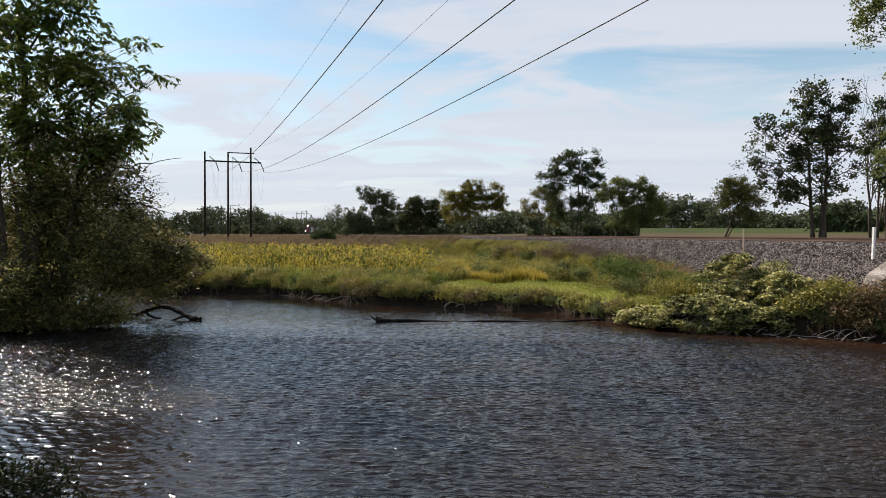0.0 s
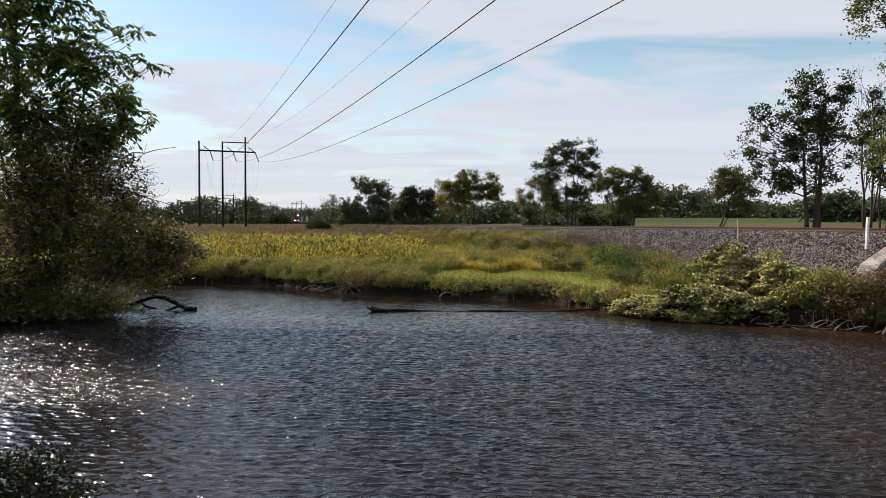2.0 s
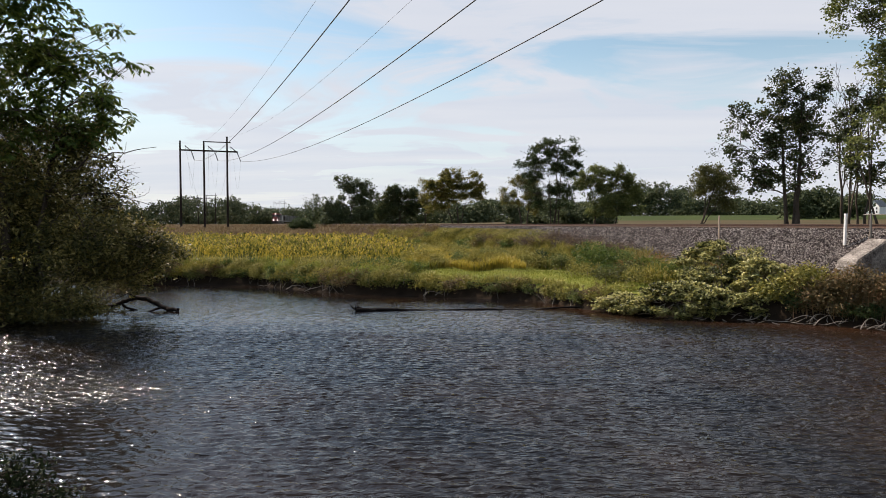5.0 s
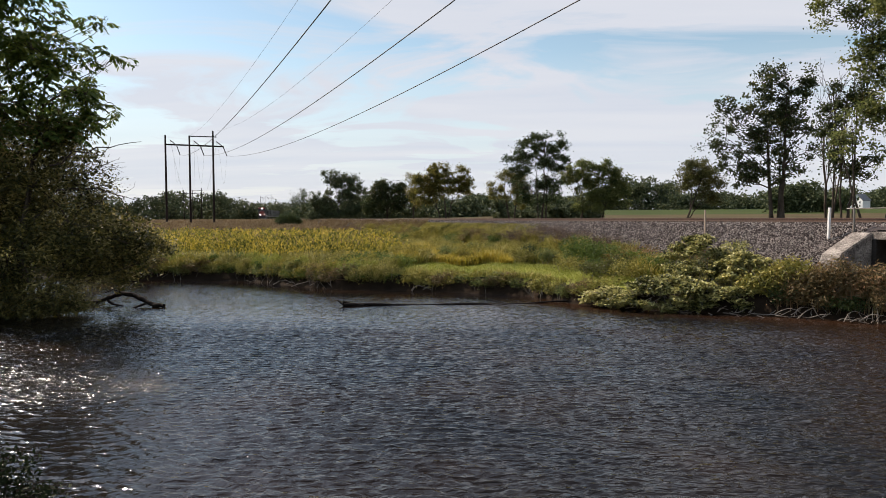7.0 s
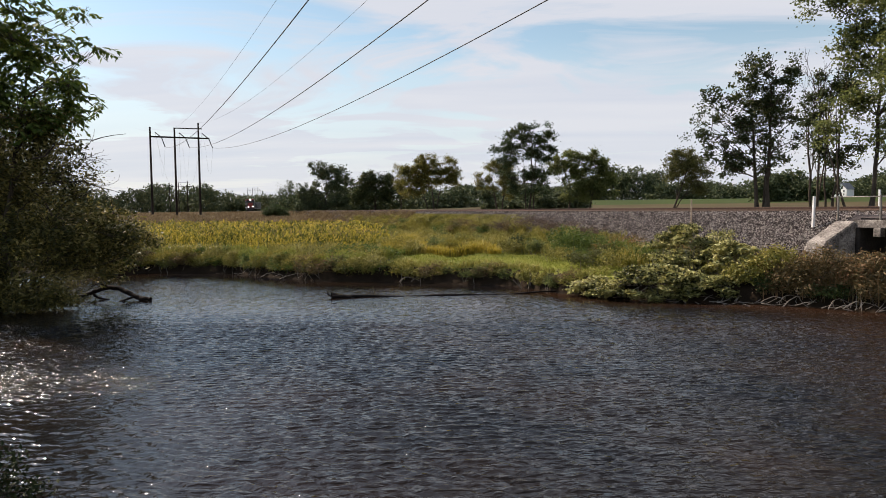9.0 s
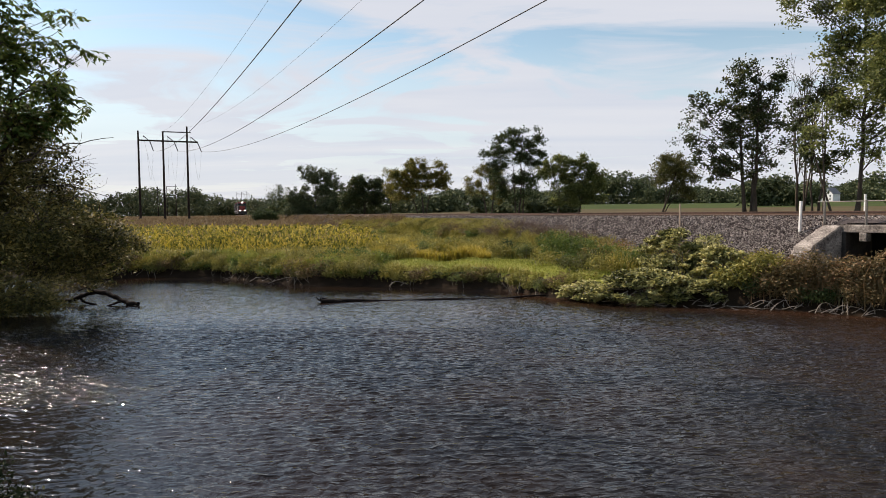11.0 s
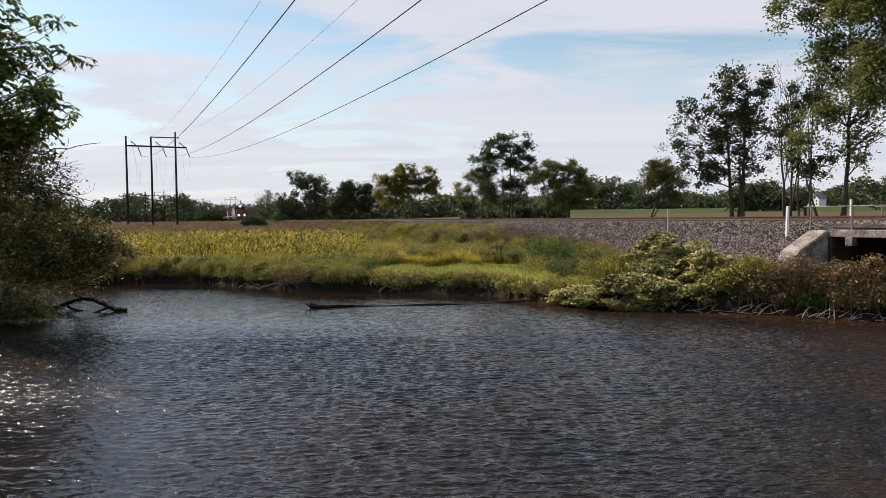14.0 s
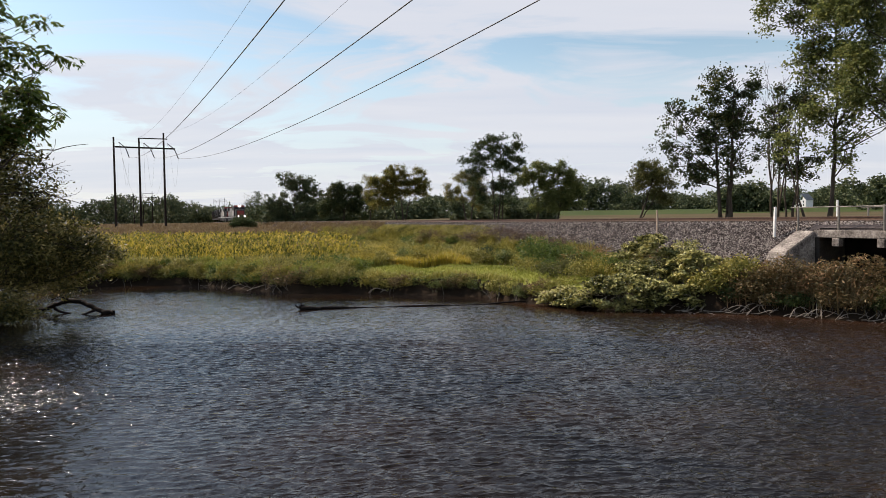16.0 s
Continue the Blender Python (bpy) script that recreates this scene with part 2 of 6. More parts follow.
M = {
    "water": water_mat(),
    "mud": surface("river_mud", (0.012, 0.008, 0.005), (0.030, 0.020, 0.012), 1.5, 0.9, 0.5, 20),
    "turf": surface("mown_turf", (0.10, 0.12, 0.020), (0.18, 0.19, 0.034), 0.6, 0.9, 0.6, 30, c3=(0.24, 0.23, 0.05)),
    "rough_grass": surface("rough_grass_ground", (0.07, 0.09, 0.02), (0.17, 0.15, 0.05), 0.5, 0.9, 0.6, 14),
    "stubble": surface("dry_field", (0.11, 0.076, 0.040), (0.19, 0.135, 0.070), 0.06, 0.95, 0.5, 3.0, stretch=(1, 1, 1)),
    "brown_field": surface("brown_crop_field", (0.055, 0.045, 0.022), (0.10, 0.076, 0.038), 0.08, 0.95, 0.5, 4.0),
    "green_field": surface("green_crop_field", (0.032, 0.048, 0.012), (0.056, 0.074, 0.019), 0.05, 0.95, 0.5, 5.0),
    "ballast": surface("ballast_bed", (0.036, 0.030, 0.030), (0.105, 0.090, 0.087), 3.0, 0.95, 1.0, 22, dist=0.05),
    "stone": surface("ballast_stone", (0.036, 0.029, 0.027), (0.135, 0.112, 0.105), 2.0, 0.9, 0.3, 50, random_tone=0.5, c3=(0.36, 0.32, 0.29)),
    "rail": surface("rusty_rail", (0.06, 0.032, 0.022), (0.13, 0.075, 0.05), 8, 0.55, 0.2, 80, metal=0.3),
    "sleeper": surface("weathered_sleeper", (0.06, 0.045, 0.035), (0.15, 0.12, 0.10), 3, 0.9, 0.5, 40),
    # darker copy of the concrete: shade under the span put into its colour
    "shaded_concrete": surface("shade_darkened_concrete", (0.022, 0.018, 0.015), (0.055, 0.046, 0.038), 1.6, 0.85, 0.8, 14),
    "concrete": surface("weathered_concrete", (0.06, 0.052, 0.046), (0.20, 0.175, 0.155), 1.6, 0.9, 0.8, 14, c3=(0.42, 0.38, 0.335)),
    # near-black on purpose: carries the shade under the bridge span in its colour
    "steel_dark": surface("dark_steel", (0.004, 0.004, 0.004), (0.012, 0.010, 0.009), 3, 0.9, 0.2, 40),
    "pole": surface("creosoted_pole", (0.014, 0.011, 0.010), (0.045, 0.035, 0.029), 2, 0.9, 0.3, 30, stretch=(1, 1, 0.15)),
    "wire": surface("aluminium_wire", (0.05, 0.05, 0.055), (0.09, 0.09, 0.10), 2, 0.5, 0, 30, metal=0.5),
    "insulator": surface("glazed_insulator", (0.07, 0.06, 0.055), (0.14, 0.12, 0.11), 4, 0.3, 0, 30),
    "white_post": surface("white_painted_post", (0.62, 0.61, 0.58), (0.80, 0.79, 0.77), 4, 0.6, 0.15, 40),
    "grey_rail": surface("galvanised_handrail", (0.12, 0.11, 0.095), (0.22, 0.20, 0.175), 5, 0.55, 0.15, 50, metal=0.3),
    "rust_post": surface("rusty_fence_post", (0.28, 0.20, 0.14), (0.45, 0.36, 0.28), 6, 0.8, 0.2, 50),
    "bark": surface("tree_bark", (0.035, 0.028, 0.022), (0.10, 0.08, 0.062), 3, 0.95, 0.8, 25, stretch=(1, 1, 0.3)),
    "dead_wood": surface("bleached_dead_wood", (0.15, 0.125, 0.10), (0.36, 0.31, 0.26), 4, 0.85, 0.5, 40),
    "wet_wood": surface("wet_black_wood", (0.010, 0.008, 0.007), (0.028, 0.023, 0.020), 4, 0.88, 0.6, 30),
    "twig": surface("dry_twig", (0.14, 0.12, 0.10), (0.26, 0.23, 0.19), 5, 0.9, 0.2, 40),
    "red_paint": surface("red_locomotive_paint", (0.10, 0.015, 0.013), (0.20, 0.026, 0.020), 1.0, 0.4, 0.05, 20),
    "black_paint": surface("black_locomotive_paint", (0.015, 0.015, 0.016), (0.04, 0.037, 0.035), 1.0, 0.45, 0.05, 20),
    "white_paint": surface("white_locomotive_paint", (0.28, 0.27, 0.26), (0.52, 0.50, 0.48), 1.0, 0.45, 0.05, 20),
    "glass": surface("dark_cab_glass", (0.02, 0.025, 0.03), (0.035, 0.04, 0.045), 1.0, 0.08, 0, 20),
    "house_wall": surface("white_clapboard", (0.72, 0.72, 0.70), (0.82, 0.82, 0.80), 0.6, 0.8, 0.1, 12),
    "house_roof": surface("grey_shingle_roof", (0.16, 0.16, 0.165), (0.26, 0.26, 0.27), 0.8, 0.9, 0.2, 12),
    "lamp_glow": glow_mat("headlight_glow", (1.0, 0.93, 0.82), 14.0),
    "leaf_ash": leaf_mat("ash_leaf", [(0.0, (0.035, 0.065, 0.014)), (0.5, (0.085, 0.13, 0.024)), (1.0, (0.22, 0.24, 0.045))]),
    # wide ramp: palest leaves stand for sunlit specks, darkest for the shaded inside
    "leaf_willow": leaf_mat("willow_leaf", [(0.0, (0.018, 0.024, 0.006)), (0.4, (0.072, 0.072, 0.020)), (0.7, (0.22, 0.185, 0.055)), (1.0, (0.56, 0.47, 0.19))], 0.45, 0.34, 0.25),
    "leaf_dark": leaf_mat("dark_leaf", [(0.0, (0.020, 0.036, 0.012)), (0.5, (0.045, 0.070, 0.020)), (1.0, (0.11, 0.12, 0.035))], through_light=0.38),
    # leaf colour darkened for a bush that stands in shade
    "leaf_shaded": leaf_mat("shade_darkened_leaf", [(0.0, (0.010, 0.015, 0.006)), (0.6, (0.022, 0.032, 0.010)), (1.0, (0.050, 0.056, 0.018))], 0.65, 0.12, 0.12),
    "leaf_olive": leaf_mat("olive_leaf", [(0.0, (0.045, 0.050, 0.014)), (0.5, (0.105, 0.110, 0.030)), (1.0, (0.21, 0.19, 0.055))], through_light=0.4),
    "leaf_maple": leaf_mat("maple_leaf", [(0.0, (0.024, 0.038, 0.014)), (0.6, (0.060, 0.080, 0.026)), (1.0, (0.16, 0.145, 0.045))], through_light=0.38),
    "leaf_yellow": leaf_mat("turning_leaf", [(0.0, (0.050, 0.062, 0.015)), (0.5, (0.17, 0.160, 0.036)), (1.0, (0.34, 0.25, 0.050))], through_light=0.5),
    "leaf_locust": leaf_mat("grey_green_leaf", [(0.0, (0.045, 0.062, 0.020)), (0.5, (0.145, 0.170, 0.050)), (1.0, (0.32, 0.32, 0.10))], through_light=0.5),
    # tones lightened by about a third to suggest haze over the distance
    "leaf_far": leaf_mat("far_wood_leaf", [(0.0, (0.030, 0.046, 0.022)), (0.5, (0.075, 0.096, 0.042)), (1.0, (0.17, 0.18, 0.075))], 0.7, 0.15),
    # dark end paints shaded hollows among the leaves, pale end the sunlit tops
    "leaf_bush": leaf_mat("riverside_bush_leaf", [(0.0, (0.014, 0.019, 0.007)), (0.24, (0.06, 0.066, 0.020)), (0.46, (0.33, 0.32, 0.10)), (1.0, (0.78, 0.70, 0.34))], 0.5, 0.3),
    "leaf_orange": leaf_mat("autumn_weed_leaf", [(0.0, (0.08, 0.075, 0.022)), (0.5, (0.24, 0.17, 0.05)), (1.0, (0.42, 0.20, 0.06))], 0.6, 0.3),
    "weed_red": leaf_mat("reddish_weed_leaf", [(0.0, (0.040, 0.036, 0.015)), (0.5, (0.16, 0.12, 0.050)), (1.0, (0.40, 0.22, 0.115))], 0.6, 0.25),
    "weed_dry": leaf_mat("dry_weed", [(0.0, (0.06, 0.045, 0.035)), (0.5, (0.14, 0.10, 0.08)), (1.0, (0.26, 0.19, 0.14))], 0.8, 0.2, 0.1),
    "grass": leaf_mat("bank_grass", [(0.0, (0.030, 0.036, 0.010)), (0.3, (0.19, 0.185, 0.034)), (1.0, (0.52, 0.43, 0.12))], 0.6, 0.2),
    "grass_gold": leaf_mat("golden_grass", [(0.0, (0.055, 0.075, 0.014)), (0.4, (0.22, 0.21, 0.036)), (0.7, (0.36, 0.28, 0.055)), (1.0, (0.50, 0.37, 0.10))], 0.6, 0.3),
    "grass_yellow": leaf_mat("seeding_golden_grass", [(0.0, (0.13, 0.12, 0.018)), (0.45, (0.36, 0.29, 0.035)), (1.0, (0.62, 0.47, 0.09))], 0.6, 0.3),
    "grass_short": leaf_mat("short_grass", [(0.0, (0.12, 0.15, 0.020)), (0.5, (0.25, 0.27, 0.040)), (1.0, (0.37, 0.35, 0.08))], 0.6, 0.3),
    # darkest stops put the shade of gaps between plants into the leaf colour
    "corn": leaf_mat("yellowing_corn_leaf", [(0.0, (0.020, 0.026, 0.006)), (0.3, (0.08, 0.095, 0.014)), (0.5, (0.24, 0.22, 0.028)), (0.72, (0.56, 0.43, 0.05)), (1.0, (0.76, 0.56, 0.13))], 0.65, 0.28, 0.12),
    "tassel": leaf_mat("dry_tassel", [(0.0, (0.24, 0.17, 0.08)), (1.0, (0.42, 0.31, 0.16))], 0.8, 0.2),
    "dry_crop": leaf_mat("dry_crop_blade", [(0.0, (0.12, 0.080, 0.040)), (0.6, (0.21, 0.150, 0.080)), (1.0, (0.32, 0.25, 0.14))], 0.8, 0.2),
}


# ---- mesh helpers ----
def raw_mesh(name, verts, faces, mats, smooth=False, index=None):
    """verts (n, 3) and faces (m, 3 or 4) arrays into a mesh."""
    verts, faces = np.asarray(verts, np.float32), np.asarray(faces, np.int32)
    me = bpy.data.meshes.new(name)
    k = faces.shape[1]
    me.vertices.add(len(verts))
    me.vertices.foreach_set("co", verts.ravel())
    me.loops.add(faces.size)
    me.loops.foreach_set("vertex_index", faces.ravel())
    me.polygons.add(len(faces))
    me.polygons.foreach_set("loop_start", np.arange(len(faces), dtype=np.int32) * k)
    for m in mats if isinstance(mats, (list, tuple)) else [mats]:
        me.materials.append(m)
    if index is not None:
        me.polygons.foreach_set("material_index", np.asarray(index, np.int32))
    me.update(calc_edges=True)
    me.polygons.foreach_set("use_smooth", np.full(len(faces), smooth))
    return me


def thing(name, label, category, at=(0, 0, 0), rz=0.0, group=""):
    ob = new(name)
    ob.empty_display_size = 0.2
    ob.matrix_basis = pose(*at, 0, 0, rz)
    return tagged(ob, label, category, group)


def part(name, data, parent, label="", material=None, kind=""):
    """One mesh object under a thing or a part, from a mesh or a bmesh."""
    if isinstance(data, bmesh.types.BMesh):
        me = bpy.data.meshes.new(name)
        data.to_mesh(me)
        data.free()
        me.materials.append(material)
        data = me
    ob = new(name, data)
    ob.parent = parent
    return tagged(ob, label, "", "", kind)


def box(bm, size, at=(0, 0, 0), rot=(0, 0, 0), bevel=0.0):
    m = pose(*at, *rot) @ Matrix.Diagonal((*size, 1))
    made = bmesh.ops.create_cube(bm, size=1.0, matrix=m)
    if bevel:
        edges = list({e for v in made["verts"] for e in v.link_edges})
        bmesh.ops.bevel(bm, geom=edges, offset=bevel, segments=2, affect="EDGES", profile=0.5)
    return bm


def cyl(bm, r1, r2, p, q, seg=10):
    p, q = Vector(p), Vector(q)
    m = Matrix.Translation((p + q) / 2) @ (q - p).to_track_quat("Z", "Y").to_matrix().to_4x4()
    bmesh.ops.create_cone(bm, cap_ends=True, segments=seg, radius1=r1, radius2=r2, depth=(q - p).length, matrix=m)
    return bm


def boxed(size, at=(0, 0, 0), rot=(0, 0, 0), bevel=0.0):
    return box(bmesh.new(), size, at, rot, bevel)


def tubes(paths, seg=5):
    """Tapered tubes round lists of (point, radius): vertices and quads."""
    vs, fs, base = [], [], 0
    ang = np.linspace(0, 2 * np.pi, seg, endpoint=False)
    for path in paths:
        pts = np.array([p for p, _ in path], float)
        rad = np.array([r for _, r in path], float)
        tan = np.gradient(pts, axis=0)
        tan /= np.linalg.norm(tan, axis=1)[:, None] + 1e-9
        ref = np.where(np.abs(tan[:, 2:3]) > 0.9, np.array([[1.0, 0, 0]]), np.array([[0, 0, 1.0]]))
        a = np.cross(tan, ref)
        a /= np.linalg.norm(a, axis=1)[:, None] + 1e-9
        b = np.cross(tan, a)
        ring = pts[:, None, :] + rad[:, None, None] * (np.cos(ang)[None, :, None] * a[:, None, :] + np.sin(ang)[None, :, None] * b[:, None, :])
        vs.append(ring.reshape(-1, 3))
        n = len(pts)
        i = np.arange(n - 1)[:, None] * seg + np.arange(seg)[None, :]
        j = np.arange(n - 1)[:, None] * seg + (np.arange(seg)[None, :] + 1) % seg
        fs.append(np.stack([i, j, j + seg, i + seg], -1).reshape(-1, 4) + base)
        base += n * seg
    return np.concatenate(vs), np.concatenate(fs)


def unit(v):
    return v / (np.linalg.norm(v, axis=-1, keepdims=True) + 1e-9)


def leaves(rng, centers, length, width, droop=0.2, up=0.0):
    """A folded diamond for each centre, turned at random: vertices and triangles."""
    n = len(centers)
    d = unit(rng.normal(size=(n, 3)) * np.array([1, 1, 0.7]) + np.array([0, 0, up - droop]))
    s = unit(np.cross(d, unit(rng.normal(size=(n, 3)))))
    nrm = np.cross(d, s)
    ln = length * rng.uniform(0.7, 1.3, (n, 1))
    wd = width * rng.uniform(0.7, 1.3, (n, 1))
    v = np.stack([centers - d * ln * 0.5, centers + s * wd * 0.5 + nrm * wd * 0.12, centers + d * ln * 0.5, centers - s * wd * 0.5 + nrm * wd * 0.12], 1)
    k = np.arange(n)[:, None] * 4
    f = np.concatenate([k + np.array([[0, 1, 2]]), k + np.array([[0, 2, 3]])], 0)
    return v.reshape(-1, 3), f


def blades(rng, feet, height, width, lean=0.35, seg=2):
    """A bent, tapering blade from each foot: vertices and triangles."""
    n = len(feet)
    h = height * rng.uniform(0.55, 1.25, (n, 1)) if np.isscalar(height) else height[:, None] * rng.uniform(0.6, 1.2, (n, 1))
    az = rng.uniform(0, 2 * np.pi, n)
    d = np.stack([np.cos(az), np.sin(az), 0 * az], 1)
    s = np.stack([-np.sin(az), np.cos(az), 0 * az], 1)
    ln = lean * rng.uniform(0.2, 1.6, (n, 1))
    w = width * rng.uniform(0.6, 1.4, (n, 1))
    mid = feet + d * h * ln * 0.3 + np.array([0, 0, 1]) * h * 0.6
    tip = feet + d * h * ln + np.array([0, 0, 1]) * h * 0.97
    v = np.stack([feet - s * w * 0.5, feet + s * w * 0.5, mid - s * w * 0.4, mid + s * w * 0.4, tip], 1)
    k = np.arange(n)[:, None] * 5
    f = np.concatenate([k + np.array([[0, 1, 3]]), k + np.array([[0, 3, 2]]), k + np.array([[2, 3, 4]])], 0)
    return v.reshape(-1, 3), f


def joined(pieces):
    vs, fs, b = [], [], 0
    for v, f in pieces:
        vs.append(v)
        fs.append(f + b)
        b += len(v)
    return np.concatenate(vs), np.concatenate(fs)


def stuff(name, vf, mat, label, category):
    ob = new(name, raw_mesh(name, vf[0], vf[1], mat))
    return tagged(ob, label, category, "", "stuff")


# ---- plan: river, track, land ----
RIVER = np.array([(-90, 70), (-45, 52), (-22.5, 46.0), (-15.2, 45.2), (-10.5, 41.5), (-8.1, 39.6), (-3.1, 38.6), (0, 37.6), (2.9, 36.3), (4.6, 33.2), (6.3, 31.9), (9.4, 30.0),
                  (13.4, 28.6), (16, 26.4), (22, 24.5), (40, 19), (70, 8), (70, -14), (40, -3), (18, 2.5), (0, 4.0), (-12, 4.0), (-18, 8), (-24.5, 16), (-23.2, 24), (-20.4, 27.4), (-20.0, 30.4), (-25, 34), (-45, 41), (-95, 58)], float)
# centre line of the track, from the bridge back to the far bend
TRACK = np.array([(60, -62), (35.5, -9), (18.6, 31.5), (4.6, 63), (-9.0, 94), (-24, 128), (-38.7, 161), (-53.0, 194), (-62.7, 216.5), (-71.5, 238), (-79.6, 260), (-86.8, 281), (-93.6, 302), (-99.6, 324),
                  (-104.4, 346), (-108.3, 369), (-111.5, 392), (-114.2, 416), (-116.5, 441), (-118.4, 468), (-119.5, 500)], float)
RAIL_Z = 4.0


def spline(ctrl, step):
    """Catmull-Rom through the control points, sampled evenly."""
    p = np.vstack([2 * ctrl[0] - ctrl[1], ctrl, 2 * ctrl[-1] - ctrl[-2]])
    out = []
    for i in range(1, len(p) - 2):
        t = np.linspace(0, 1, 40, endpoint=False)[:, None]
        a, b, c, d = p[i - 1], p[i], p[i + 1], p[i + 2]
        out.append(0.5 * (2 * b + (c - a) * t + (2 * a - 5 * b + 4 * c - d) * t ** 2 + (3 * b - a - 3 * c + d) * t ** 3))
    out = np.vstack(out + [ctrl[-1:]])
    s = np.concatenate([[0], np.cumsum(np.linalg.norm(np.diff(out, axis=0), axis=1))])
    q = np.arange(0, s[-1], step)
    return np.stack([np.interp(q, s, out[:, 0]), np.interp(q, s, out[:, 1])], 1)


LINE = spline(TRACK, 1.0)
LINE_T = unit(np.gradient(LINE, axis=0))
LINE_N = np.stack([LINE_T[:, 1], -LINE_T[:, 0]], 1)      # away from the river's side


def track_place(s):
    """Place and direction s metres along LINE."""
    k = np.arange(len(LINE))
    p = np.array([np.interp(s, k, LINE[:, 0]), np.interp(s, k, LINE[:, 1])])
    d = unit(np.array([np.interp(s, k, LINE_T[:, 0]), np.interp(s, k, LINE_T[:, 1])]))
    return p, d


def river_distance(x, y):
    """Metres to the water's edge, negative on the water."""
    x, y = np.asarray(x, float), np.asarray(y, float)
    best = np.full(x.shape, 1e9)
    inside = np.zeros(x.shape, bool)
    for (ax, ay), (bx, by) in zip(RIVER, np.roll(RIVER, -1, 0)):
        ex, ey = bx - ax, by - ay
        t = np.clip(((x - ax) * ex + (y - ay) * ey) / (ex * ex + ey * ey), 0, 1)
        best = np.minimum(best, np.hypot(x - ax - t * ex, y - ay - t * ey))
        cross = ((ay > y) != (by > y)) & (x < (bx - ax) * (y - ay) / (by - ay + 1e-12) + ax)
        inside ^= cross
    return np.where(inside, -best, best)


def track_side(x, y):
    """Metres across the track (positive beyond it, seen from the river)."""
    x, y = np.asarray(x, float), np.asarray(y, float)
    out = np.full(x.shape, 1e9)
    side = np.zeros(x.shape)
    for k in range(0, len(LINE) - 1, 12):
        p, n_, t_ = LINE[k], LINE_N[k], LINE_T[k]
        dx, dy = x - p[0], y - p[1]
        d = np.hypot(dx, dy)
        near = d < out
        out = np.where(near, d, out)
        side = np.where(near, dx * n_[0] + dy * n_[1], side)
    return side


def smooth(a, b, v):
    t = np.clip((v - a) / (b - a), 0, 1)
    return t * t * (3 - 2 * t)


def land(x, y):
    """Height of the ground."""
    x, y = np.asarray(x, float), np.asarray(y, float)
    d = river_distance(x, y)
    far = np.hypot(x, y)
    ts = track_side(x, y)
    wob = 0.06 * np.sin(x * 1.3 + 0.7 * y) + 0.05 * np.sin(0.9 * y - 1.7 * x + 2)
    bank = -0.9 + 0.9 * smooth(-2.5, 0, d) + 0.85 * smooth(0, 0.5, d) + 0.25 * smooth(0.5, 6, d)
    rise = 2.1 * smooth(88, 165, far) + 0.4 * smooth(165, 400, far)
    beyond = smooth(1.0, 9.0, ts)
    az = np.degrees(np.arctan2(x, np.maximum(y, 1)))
    hill = smooth(-12, 8, az) * (1.1 * smooth(120, 260, far) + 3.6 * smooth(240, 460, far)) + (1 - smooth(-12, 8, az)) * 0.4 * smooth(200, 420, far)
    right = 3.35 + 0.4 * smooth(30, 160, far) + hill
    z = bank + (rise + wob) * smooth(0.5, 4, d)
    z = z * (1 - beyond) + np.maximum(z, right) * beyond
    home = smooth(8, 3.0, np.abs(y + 3) * 0.8 + np.abs(x) * 0.15) * smooth(0.2, 2.5, d)
    return z + home * 0.9


def stretched(lo, hi, step, end, growth=1.22):
    mid = np.arange(lo, hi + step / 2, step)
    up, s = [hi], step
    while up[-1] < end:
        s *= growth
        up.append(up[-1] + s)
    dn, s = [lo], step
    while dn[-1] > -end:
        s *= growth
        dn.append(dn[-1] - s)
    return np.concatenate([dn[:0:-1], mid, up[1:]])


def build_ground():
    gx, gy = stretched(-48, 36, 0.32, 3200), stretched(-8, 62, 0.32, 3200)
    X, Y = np.meshgrid(gx, gy)
    Z = land(X, Y)
    nx, ny = len(gx), len(gy)
    i = (np.arange(ny - 1)[:, None] * nx + np.arange(nx - 1)[None, :]).ravel()
    f = np.stack([i, i + 1, i + nx + 1, i + nx], 1)
    cx, cy = (X[:-1, :-1] + X[1:, 1:]).ravel() / 2, (Y[:-1, :-1] + Y[1:, 1:]).ravel() / 2
    d, far, ts = river_distance(cx, cy), np.hypot(cx, cy), track_side(cx, cy)
    idx = np.full(len(f), 2)
    idx[d < 0.5] = 0
    idx[(d >= 0.5) & (d < 5.5) & (cx < 9) & (cy > 20)] = 1
    idx[(far > 85) & (ts < 0)] = 3
    idx[(ts > 3)] = 4
    idx[(ts > 3) & (far > 255)] = 5
    me = raw_mesh("ground", np.stack([X.ravel(), Y.ravel(), Z.ravel()], 1), f, [M["mud"], M["turf"], M["rough_grass"], M["stubble"], M["brown_field"], M["green_field"]], True, idx)
    M["water"].node_tree.nodes["bed_place"].object = bed = new("ground", me)
    tagged(bed, "flat farmland with grassy river banks, stubble and crop fields", "ground", "", "structure")


